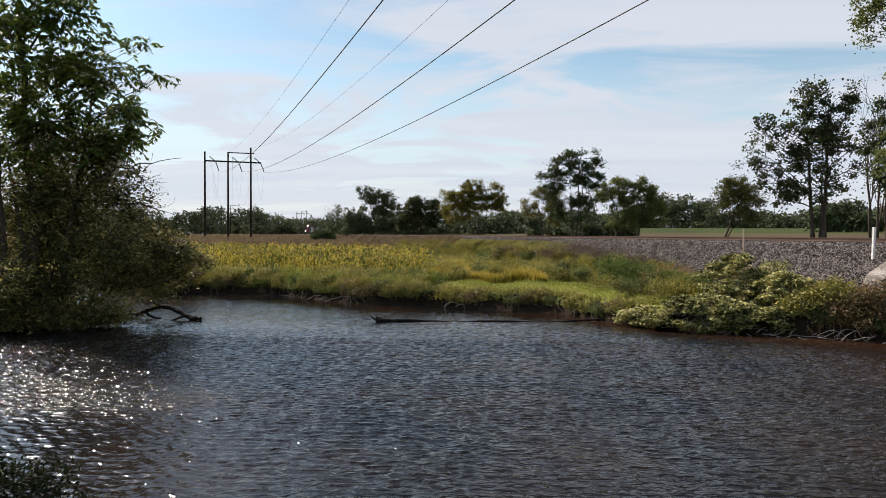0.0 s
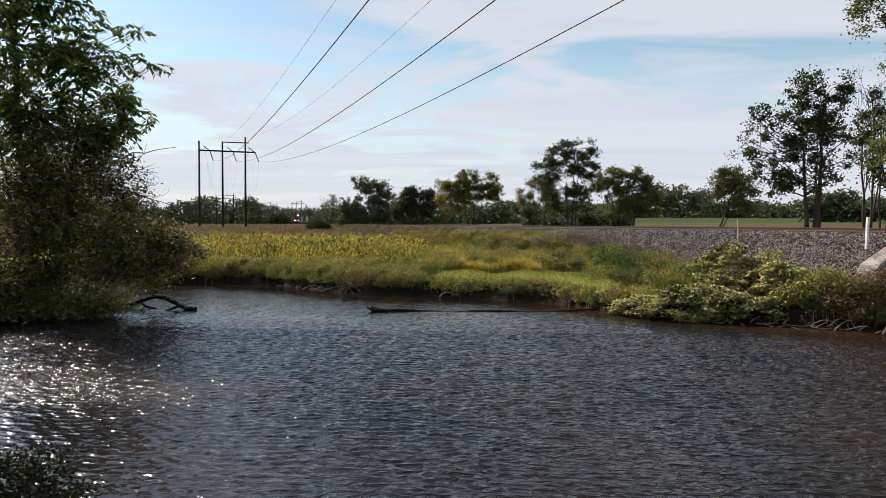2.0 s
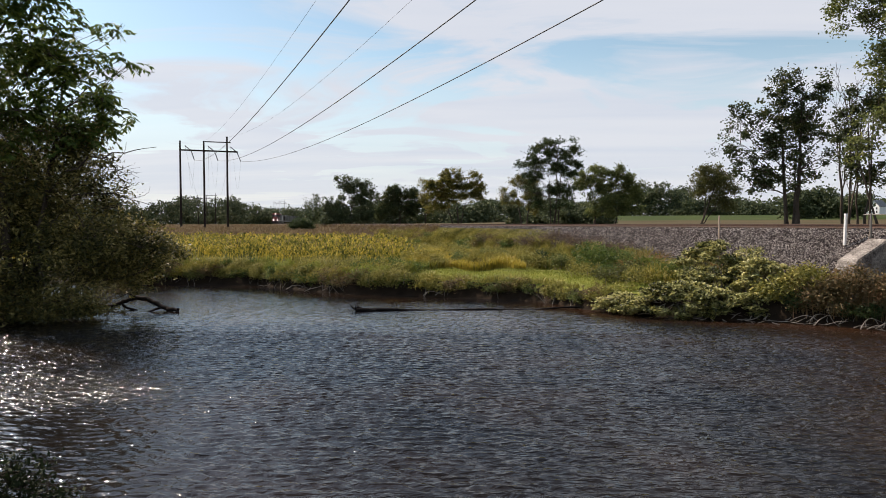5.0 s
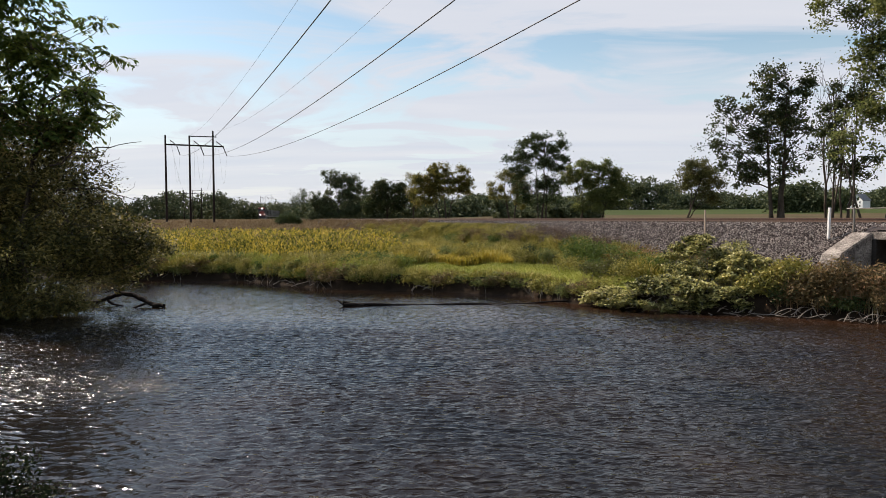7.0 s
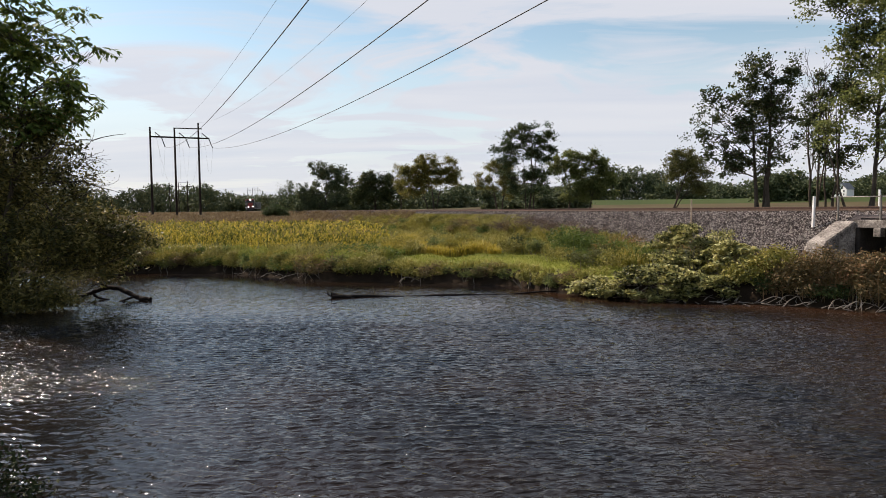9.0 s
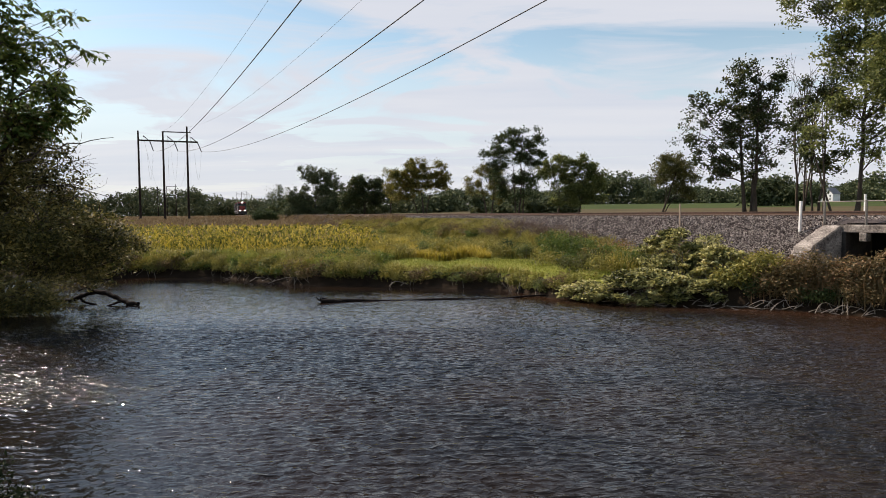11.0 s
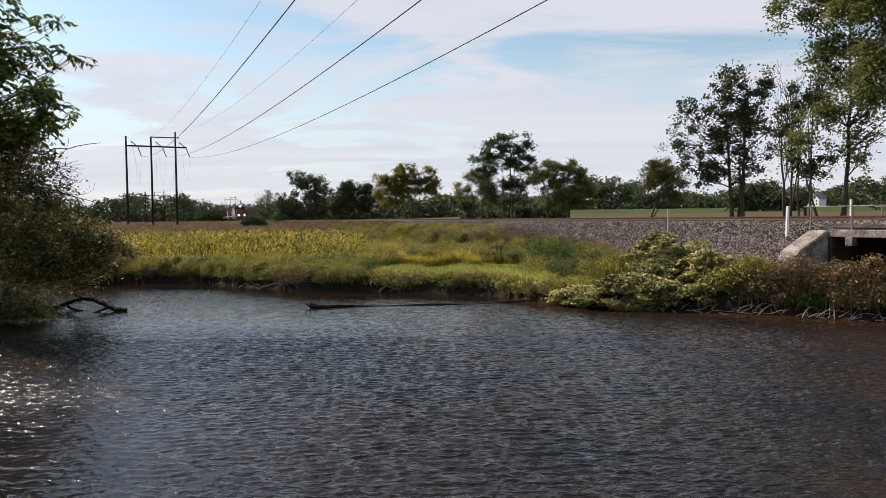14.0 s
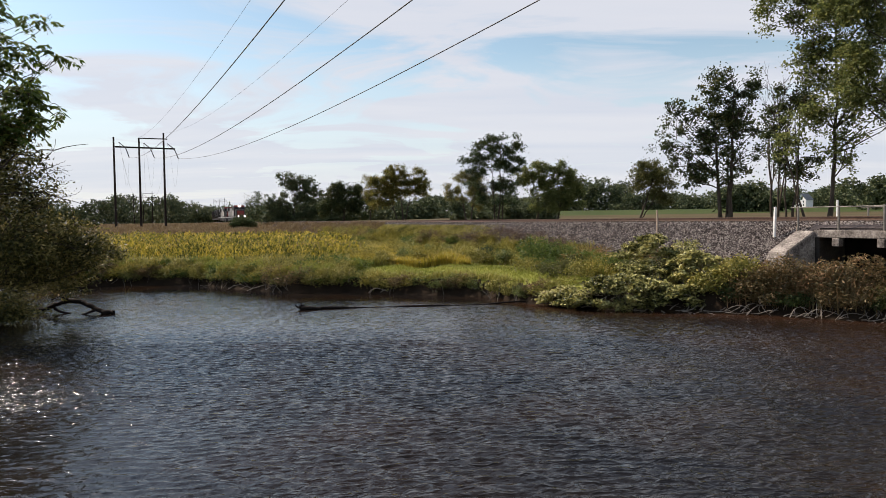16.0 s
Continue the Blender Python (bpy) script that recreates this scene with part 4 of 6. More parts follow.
def tree(seed, az, dist, base_z, trunks, flat, mat, label, clumps, per, spread, leaf, width, shell=0.5, twigs=80, bare=0, depth=0.8, name="tree", category="tree", seg=6, bark="bark", grow=1.0, reach=0.0, puff=1.3, west=-99.0, airy=0):
    """flat: blobs of the crown as (across, height, half width, half height)."""
    rng = np.random.default_rng(seed)
    x, y = far_of(az, dist)
    ob = thing(name, label, category, (x, y, base_z), az)
    flat = [(bx, bz * grow, rx, rz * puff) for bx, bz, rx, rz in flat]
    trunks = [(p, q, top * grow, r) for p, q, top, r in trunks]
    side = []
    for bx, bz, rx, rz in flat:           # smaller tufts round every mass
        for _ in range(2):
            q = rng.uniform(0, 2 * math.pi)
            side.append((bx + rx * 0.9 * math.cos(q), bz + rz * 0.9 * math.sin(q), rx * rng.uniform(0.35, 0.6), rz * rng.uniform(0.4, 0.7)))
    flat = flat + side
    masses = [(bx, rng.normal() * rx * 0.5 * depth, bz, rx, max(rx, rz) * depth, rz) for bx, bz, rx, rz in flat]
    if airy:                              # each mass breaks up into small flat tufts with sky between
        flat = [(bx + rx * rng.uniform(-1.15, 1.15), bz + rz * rng.uniform(-1.1, 1.2), max(rx * rng.uniform(0.2, 0.4), 0.3), max(rz * rng.uniform(0.25, 0.5), 0.2)) for bx, bz, rx, rz in flat for _ in range(airy)]
    blobs = [(bx, rng.normal() * rx * 0.5 * depth, bz, rx, max(rx, rz) * depth, rz) for bx, bz, rx, rz in flat]
    if reach:
        vf, c = sprays(rng, blobs, clumps, per, reach, leaf, width, shell)
    else:
        fine = 3 if dist > 50 else 1
        vf, c = foliage(rng, blobs, clumps, per * fine, spread * (1.15 if fine > 1 else 1), leaf / fine ** 0.5, width / fine ** 0.5, shell)
    n_leaf = len(vf[0]) // 4
    keep = vf[0].reshape(n_leaf, 4, 3)[:, 0, 0] > west + rng.normal(size=n_leaf) * 0.25      # leaves past west are cut, out of view, to let sun onto the water
    keep &= vf[0].reshape(n_leaf, 4, 3)[:, :, 2].min(1) + base_z > 0.06
    tri = vf[1].reshape(2, n_leaf, 3)[:, keep].reshape(-1, 3)
    used = np.unique(tri)
    vf = (vf[0][used], np.searchsorted(used, tri))
    part("crown", raw_mesh("crown", *vf, M[mat]), ob)
    part("trunk", raw_mesh("trunk", *tubes(skeleton(rng, trunks, masses if airy else blobs, c, 0.018, twigs, bare), seg), M[bark], True), ob)
    return ob


def azimuth(px, yaw):
    return yaw - math.degrees(math.atan((px - 784) / 1230.6))


def build_trees():
    # the tall two-stemmed tree beyond the track
    tree(21, azimuth(1283, -0.88), 76, 3.6, [(-0.45, -1.0, 11.0, 0.24), (0.45, 0.7, 12.2, 0.26), (0.1, 0.3, 9.5, 0.14)],
         [(-0.8, 13.6, 1.6, 1.1), (0.9, 13.0, 1.6, 1.2), (-5.4, 11.0, 1.0, 0.9), (-2.5, 11.7, 1.6, 1.0), (1.9, 11.5, 1.3, 0.9), (-4.8, 8.3, 1.9, 1.2), (-2.6, 9.6, 1.9, 1.0), (0.0, 9.4, 2.1, 1.2),
          (1.8, 8.8, 1.2, 0.8), (2.0, 6.9, 1.4, 0.8), (-1.3, 6.6, 2.0, 1.1), (-3.6, 6.0, 1.7, 0.9), (-0.4, 4.4, 1.1, 0.8), (2.5, 13.9, 0.5, 0.6), (-3.2, 4.4, 0.8, 0.5), (0.2, 11.4, 1.6, 1.0), (1.0, 10.2, 1.5, 0.8), (-1.0, 8.2, 1.8, 0.9), (-2.2, 5.0, 1.2, 0.6), (1.6, 5.6, 1.2, 0.6)],
         "leaf_maple", "tall open-crowned tree with dark leaves and bare upper twigs", 480, 10, 0.25, 0.46, 0.30, bare=38, twigs=220, grow=1.0, puff=1.15, airy=7)
    # slender stems with dead branches beside it
    tree(22, azimuth(1388, -0.88), 68, 3.5, [(-0.6, -0.7, 12.0, 0.11), (0.1, 0.4, 11.0, 0.10), (0.6, 0.9, 12.6, 0.12)],
         [(0.7, 10.4, 1.3, 0.8), (-0.9, 9.2, 0.9, 0.7), (-0.3, 7.4, 1.0, 0.5), (1.6, 9.9, 0.9, 0.6), (0.6, 5.6, 1.1, 0.7), (1.7, 4.6, 1.2, 0.6)],
         "leaf_maple", "slender multi-stemmed tree with sparse foliage and dead tops", 190, 10, 0.24, 0.42, 0.27, bare=40, twigs=90, airy=6)
    # tree in front of its neighbours with drooping light foliage
    tree(23, azimuth(1466, -0.88), 62, 3.5, [(0.0, 0.3, 17.0, 0.20), (-1.5, -3.3, 7.0, 0.12), (-2.2, -2.4, 8.0, 0.10)],
         [(-1.0, 18.6, 3.2, 1.9), (2.6, 17.6, 3.4, 2.4), (-3.4, 16.8, 1.5, 1.3), (0.6, 14.6, 2.5, 1.6), (4.6, 13.6, 2.4, 2.0), (0.4, 11.2, 1.8, 1.5), (-1.6, 12.6, 1.0, 0.9), (3.8, 10.8, 1.8, 1.3),
          (0.2, 7.6, 1.5, 1.3), (1.0, 5.4, 1.3, 0.9), (-2.0, 8.6, 1.3, 0.8), (-2.6, 6.2, 1.2, 0.6), (4.6, 8.2, 1.2, 0.7)],
         "leaf_locust", "big spreading tree with drooping mid-green foliage behind the bridge", 950, 11, 0.30, 0.50, 0.24, twigs=220, bare=10, puff=1.3, airy=9)
    tree(24, azimuth(1590, -0.88), 58, 3.5, [(0, -0.3, 12.0, 0.24)], [(-1.5, 15, 2.6, 2.0), (1, 16, 3, 2.2), (0, 11.5, 3.0, 2.0), (-2.2, 8.9, 1.5, 0.9), (1.8, 8.4, 1.6, 1.0)],
         "leaf_locust", "leafy tree at the far end of the bridge", 560, 11, 0.3, 0.50, 0.24, twigs=80, puff=1.3, airy=9)
    # leaning little tree on the field edge
    tree(25, azimuth(1150, -0.88), 84, 3.7, [(-1.3, 0.3, 4.6, 0.15), (-1.1, -0.6, 3.6, 0.09), (-1.2, 1.0, 3.4, 0.08)], [(0.0, 6.1, 1.3, 0.8), (-1.3, 5.2, 1.2, 0.9), (1.2, 5.1, 1.2, 0.9), (-0.2, 4.5, 1.7, 0.8), (1.9, 4.0, 1.0, 0.6), (-1.4, 3.8, 0.9, 0.5), (0.6, 3.0, 1.3, 0.5), (1.6, 2.4, 0.9, 0.5)],
         "leaf_olive", "small leaning field tree with olive leaves", 420, 10, 0.2, 0.32, 0.2, bare=14, twigs=90, puff=1.05)
    # centre: tall open tree with its dark top, and round neighbours
    tree(26, azimuth(884, -0.88), 98, 3.6, [(-0.2, 0.2, 11.0, 0.16), (0.4, 0.9, 9.0, 0.12), (-0.6, -1.0, 8.0, 0.10)],
         [(-0.2, 11.3, 2.4, 0.8), (1.9, 10.5, 1.2, 0.5), (-3.5, 9.3, 1.6, 0.7), (-3.0, 8.3, 1.1, 0.5), (2.2, 8.6, 1.1, 0.4), (0.6, 10.2, 1.6, 0.5), (-2.4, 7.2, 1.7, 0.7), (1.6, 7.4, 0.8, 0.4), (0.4, 8.0, 1.0, 0.4), (-0.4, 9.3, 1.2, 0.5), (-1.3, 5.6, 1.8, 0.8), (-1.0, 3.9, 2.8, 1.2), (1.4, 5.2, 1.3, 0.6)],
         "leaf_dark", "tall sparse tree with a dark flat top beyond the track", 540, 10, 0.24, 0.42, 0.28, bare=26, twigs=200, grow=0.98, puff=1.05, airy=9)
    tree(27, azimuth(965, -0.88), 100, 3.6, [(-1.2, -1.0, 3.4, 0.2), (1.6, 2.4, 3.8, 0.14)], [(-1.6, 5.0, 2.3, 1.8), (1.0, 5.6, 2.4, 1.6), (2.4, 4.0, 2.4, 1.7), (-0.6, 3.0, 3.2, 1.2), (-2.4, 6.2, 1.0, 0.7), (2.4, 6.4, 1.2, 0.7), (3.9, 3.2, 1.2, 1.2)],
         "leaf_locust", "round bushy trackside tree with dull green leaves", 760, 10, 0.22, 0.42, 0.28, twigs=120, bare=10, grow=1.07, puff=1.1, airy=8)
    tree(28, azimuth(826, -0.88), 104, 3.6, [(0.0, -0.9, 4.4, 0.17), (0.6, 1.2, 4.0, 0.14)], [(-1.0, 4.8, 1.7, 1.3), (0.8, 4.2, 1.7, 1.6), (0.0, 6.0, 1.0, 0.7), (-2.0, 4.0, 1.0, 0.8), (1.6, 3.0, 1.0, 0.9)],
         "leaf_yellow", "small tree with olive-brown leaves beside the track", 520, 12, 0.2, 0.28, 0.18, twigs=90, bare=10, grow=1.09, puff=1.1, airy=7)
    tree(29, azimuth(708, -0.88), 128, 3.3, [(0.6, 0.2, 4.6, 0.22), (0.9, 2.0, 5.0, 0.14), (-0.2, -1.8, 5.0, 0.14)], [(-1.9, 7.2, 2.2, 1.4), (0.6, 7.9, 2.3, 1.3), (2.6, 6.8, 2.2, 1.3), (-3.8, 6.4, 1.5, 1.2), (0.2, 5.6, 3.0, 1.0), (3.9, 5.2, 1.2, 0.8), (-3.0, 4.2, 1.6, 1.0)],
         "leaf_yellow", "rounded tree with yellowing leaves and visible limbs", 760, 10, 0.24, 0.46, 0.30, twigs=160, bare=8, grow=1.09, puff=1.1, airy=8)
    tree(30, azimuth(655, -0.88), 132, 3.3, [(0, 0.1, 4.5, 0.16)], [(0.2, 5.8, 1.3, 1.3), (-0.4, 7.6, 1.0, 0.7), (0.8, 4.4, 1.6, 1.2)], "leaf_yellow", "narrow tree with orange-tinged leaves", 240, 12, 0.24, 0.26, 0.16, grow=1.09)
    tree(31, azimuth(608, -0.88), 140, 3.2, [(0, 0.2, 3.4, 0.25)], [(0.0, 5.6, 2.7, 1.9), (-2.2, 4.2, 2.3, 1.8), (2.4, 4.4, 2.5, 1.8), (0.2, 3.0, 4.0, 1.3), (-1.4, 6.8, 1.2, 0.8), (1.8, 6.7, 1.2, 0.8)],
         "leaf_maple", "round dark green tree at the field edge", 760, 10, 0.26, 0.48, 0.32, twigs=80, grow=1.05, puff=1.1, airy=9)
    tree(32, azimuth(520, -0.88), 152, 3.1, [(0, 0.2, 4.0, 0.3)], [(0.2, 7.0, 3.2, 2.0), (3.0, 6.2, 2.2, 1.8), (-2.6, 4.4, 2.6, 2.4), (1.8, 3.6, 3.4, 2.2), (-0.6, 2.2, 4.2, 1.6), (3.6, 8.0, 1.2, 0.9), (-0.6, 8.3, 1.4, 0.8)],
         "leaf_far", "dense dark green tree near the rail bend", 900, 10, 0.28, 0.55, 0.36, twigs=60, grow=1.05, puff=1.1, airy=10)
    tree(33, azimuth(457, -0.88), 250, 3.2, [(0, 0, 3, 0.3)], [(0, 5.8, 3.5, 3.0), (-2.8, 3.8, 2.8, 2.6), (3.2, 3.8, 2.6, 2.6), (0, 2.2, 5, 1.8)], "leaf_far", "dense round dark tree by the bend", 600, 12, 0.4, 0.45, 0.3, twigs=30)
    # dark shrub beside the bend
    sx, sy = far_of(azimuth(427, -0.88), 140)
    tree(34, azimuth(427, -0.88), 140, float(land(sx, sy)), [(0, 0, 1.0, 0.06)], [(-0.2, 1.5, 1.5, 1.0), (0.9, 1.3, 1.3, 0.8), (-1.2, 1.0, 1.0, 0.8), (0.2, 0.6, 1.9, 0.5), (2.4, 0.7, 0.5, 0.3)],
         "leaf_dark", "low dark shrub in the dry field", 620, 10, 0.2, 0.22, 0.14, name="shrub", category="shrub", twigs=20)


def dead_tree(seed, az, dist, base_z, height, label):
    """A bare tree: limbs that fork three times."""
    rng = np.random.default_rng(seed)
    x, y = far_of(az, dist)
    ob = thing("dead_tree", label, "tree", (x, y, base_z), az)
    paths = []

    def fork(p, d, L, r, level):
        e = p + d * L
        path = limb(rng, p, e, r, max(r * 0.45, 0.012), 6, 0.05)
        paths.append(path)
        if level:
            for k in range(5 if level > 1 else 4):
                q = path[int(rng.integers(2, 6))][0]
                nd = unit(d + unit(rng.normal(size=3)) * 0.75 + np.array([0, 0, 0.25]))
                fork(q, nd, L * rng.uniform(0.38, 0.62), max(r * 0.42, 0.012), level - 1)
    fork(np.array([0, 0, -0.3]), unit(np.array([-0.04, 0, 1.0])), height * 0.62, 0.13, 3)
    fork(np.array([0.5, 0.3, -0.3]), unit(np.array([0.10, 0, 1.0])), height * 0.55, 0.09, 3)
    part("trunk", raw_mesh("trunk", *tubes(paths, 5), M["bark"], True), ob)
    return ob


build_trees()
dead_tree(61, azimuth(1366, -0.88), 70, 3.5, 13.0, "bare dead tree with a fan of grey twigs")


def set_back(k, old, base, rows):
    """Rows of a tree moved k times as far off and grown to suit; heights are the second and last numbers."""
    return [(bx * k, EYE_Z - base + (bz + old - EYE_Z) * k, rx * k, rz * k) for bx, bz, rx, rz in rows]


def build_left_trees():
    # tall ash over the water
    tree(41, azimuth(60, 5.4), 34.8, 0.9, [(0.2, -0.5, 13.6, 0.24), (-0.9, -1.2, 12.0, 0.2), (0.8, 2.4, 10.3, 0.13)],
         set_back(1.16, 0.6, 0.9, [(-0.6, 13.2, 1.8, 1.4), (0.9, 11.6, 1.7, 0.9), (-0.2, 9.8, 2.4, 1.7), (2.0, 10.3, 1.5, 0.8), (2.3, 9.0, 1.5, 0.9), (3.5, 11.2, 0.6, 0.3), (1.3, 12.6, 0.9, 0.4), (-0.8, 7.8, 2.0, 1.8), (1.0, 7.8, 2.2, 1.4), (3.2, 7.6, 1.4, 0.8), (4.0, 9.9, 0.4, 0.3)]),
         "leaf_ash", "tall ash with drooping pinnate leaves leaning over the river", 1150, 14, 0.20, 0.31, 0.14, shell=0.15, twigs=420, bare=0, depth=0.7, reach=0.7, puff=1.0, west=-1.35)
    # willow scrub below it, hanging to the water
    tree(42, azimuth(110, 5.4), 34.4, 0.7, [(0, 0.6, 6.0, 0.16), (-1.0, -2, 6.5, 0.16), (0.8, 2.6, 5, 0.1)],
         set_back(1.147, 0.5, 0.7, [(-0.2, 5.7, 2.5, 2.0), (1.6, 6.9, 0.9, 0.7), (-0.6, 3.2, 2.8, 2.2), (1.9, 4.9, 1.2, 1.0), (1.8, 2.8, 2.2, 1.3), (3.6, 2.9, 1.1, 0.9), (-1.6, 0.9, 2.0, 1.2), (0.8, 0.8, 1.6, 0.9), (4.5, 2.4, 0.7, 0.6), (-0.6, 0.2, 2.4, 0.7), (1.2, 0.2, 1.4, 0.5), (2.6, 6.0, 0.35, 0.3), (3.0, 1.7, 1.1, 0.8), (3.8, 1.9, 0.8, 0.7)]),
         "leaf_willow", "dense willow scrub hanging over the water's edge", 4800, 13, 0.23, 0.21, 0.078, shell=0.4, twigs=420, bare=14, depth=0.75, name="willow", puff=1.0, west=-3.1)
    tree(43, azimuth(300, 5.4), 53, 1.0, [(0, 0.2, 1.6, 0.06), (-2.4, -2.2, 2.2, 0.06)], [(0, 1.3, 1.8, 1.2), (-2.4, 2.0, 2.0, 1.5), (1.5, 1.0, 1.1, 0.9), (-4.2, 1.6, 2.0, 1.5), (-1.2, 0.7, 2.2, 0.9), (1.4, 1.8, 1.0, 0.7), (-5.8, 2.2, 1.8, 1.6)],
         "leaf_willow", "olive riverside bushes on the far bank", 1100, 12, 0.2, 0.20, 0.08, name="bush", category="bush", twigs=60, puff=1.0)
    # foot of the picture: a near-bank bush, its shade put into the leaf colour
    tree(44, azimuth(-20, 5.4), 11.2, 0.2, [(0, 0, 0.9, 0.03), (-0.4, -0.5, 1.1, 0.02)], [(0.1, 0.1, 0.85, 0.4), (-0.7, 0.45, 0.8, 0.5), (0.55, -0.1, 0.6, 0.3), (-0.2, 0.55, 0.5, 0.3)],
         "leaf_shaded", "leafy bush at the near water's edge, leaves coloured dark for shade", 420, 12, 0.11, 0.09, 0.045, name="bush", category="bush", twigs=60)
    # bare branches reaching out of the scrub
    rng = np.random.default_rng(77)
    x, y = far_of(azimuth(240, 5.4), 33)
    br = thing("dead_branch", "bare grey branches reaching out of the scrub", "branch", (x, y, 0), azimuth(240, 5.4))
    paths = [limb(rng, (-1.6, 0, 6.3), (1.9, 0, 7.45), 0.04, 0.010, 9, 0.05, -0.05, 0.02), limb(rng, (0.3, 0, 6.8), (0.7, 0, 7.6), 0.016, 0.008, 5), limb(rng, (-1.4, 0, 5.3), (1.8, 0, 4.85), 0.04, 0.009, 9, 0.05, 0.08, 0.02)]
    for _ in range(34):                    # fine twigs forking off them
        a_ = np.array([rng.uniform(-1.3, 0.5), rng.normal() * 0.25, rng.uniform(4.6, 6.9)])
        paths.append(limb(rng, a_, a_ + np.array([rng.uniform(0.4, 1.3), rng.normal() * 0.3, rng.uniform(-0.25, 0.5)]), 0.012, 0.005, 6, 0.1, 0.0, 0.03))
    part("branch", raw_mesh("branch", *tubes(paths, 5), M["bark"], True), br)
    vf, _ = foliage(rng, [(0.3, 0, 5.9, 0.7, 0.5, 0.6), (-0.4, 0, 6.6, 0.6, 0.5, 0.6), (0.6, 0, 5.2, 0.5, 0.4, 0.3)], 90, 8, 0.14, 0.10, 0.035)
    part("sparse_leaves", raw_mesh("sparse_leaves", *vf, M["leaf_willow"]), br)


build_left_trees()


def far_wood(seed, name, rows, label, size=1.0):
    """Distant woods: rows of (azimuth, distance, base height, height, half width)."""
    rng = np.random.default_rng(seed)
    blobs = []
    for az, d, z0, h, w in rows:
        x, y = far_of(az, d)
        for _ in range(4):
            k = rng.uniform(0.3, 0.85)
            blobs.append((x + rng.normal() * w * 0.45, y + rng.normal() * w * 0.5, z0 + h * k, w * rng.uniform(0.5, 0.8), w * 0.7, h * 0.24))
        blobs.append((x, y, z0 + h * 0.22, w * 1.1, w * 0.8, h * 0.26))
    vf, _ = foliage(rng, blobs, len(rows) * 210, 9, 0.8 * size, 1.2 * size, 0.8 * size, 0.5)
    return stuff(name, vf, M["leaf_far"], label, "woods")


def build_far_woods():
    r = random.Random(8)
    rows = []
    az = 42.0
    while az > 14.0:
        rows.append((az, r.uniform(440, 480), 2.6, r.uniform(14, 18.5) * (0.62 + 0.38 * float(smooth(16.5, 20.5, az))), r.uniform(8, 11)))
        az -= r.uniform(0.55, 0.95)
    far_wood(1, "far_wood", rows, "dark green wood along the far edge of the fields")
    rows, az = [], 13.5
    while az > -1:
        rows.append((az, r.uniform(205, 240), 2.6, r.uniform(6.0, 8.5), r.uniform(4.5, 7)))
        az -= r.uniform(0.9, 1.5)
    far_wood(2, "hedgerow", rows, "dark overgrown hedgerow behind the trackside trees", 0.8)
    rows = [(-2.4 - 0.85 * k, 122 + 5 * math.sin(k * 2.3), 3.6, 2.9 + 1.0 * math.sin(k * 1.7 + 1), 2.1) for k in range(9)]
    far_wood(5, "undergrowth", rows, "dark undergrowth between the trackside trees", 0.42)
    rows, az = [], 2.0
    while az > -40:
        big = 1.45 if -9 > az > -14.5 else 1.0
        rows.append((az, r.uniform(470, 520), 7.0, r.uniform(12, 16) * big, r.uniform(8, 12)))
        az -= r.uniform(0.7, 1.2)
    far_wood(3, "far_wood", rows, "hazy dark wood along the ridge of the green field", 1.3)
    rows = [(az_, 300, 6.0, h_, 7) for az_, h_ in ((-25.2, 9), (-24.2, 11), (-23.4, 10), (-26.4, 8), (-32.5, 12), (-33.5, 13))]
    far_wood(4, "copse", rows, "dark rounded copse in the field", 1.0)


build_far_woods()


# ---- crops and grasses ----
def corn_edge(y):
    """The corn field's right border at depth y."""
    return -4.6 - (y - 49) * 0.13


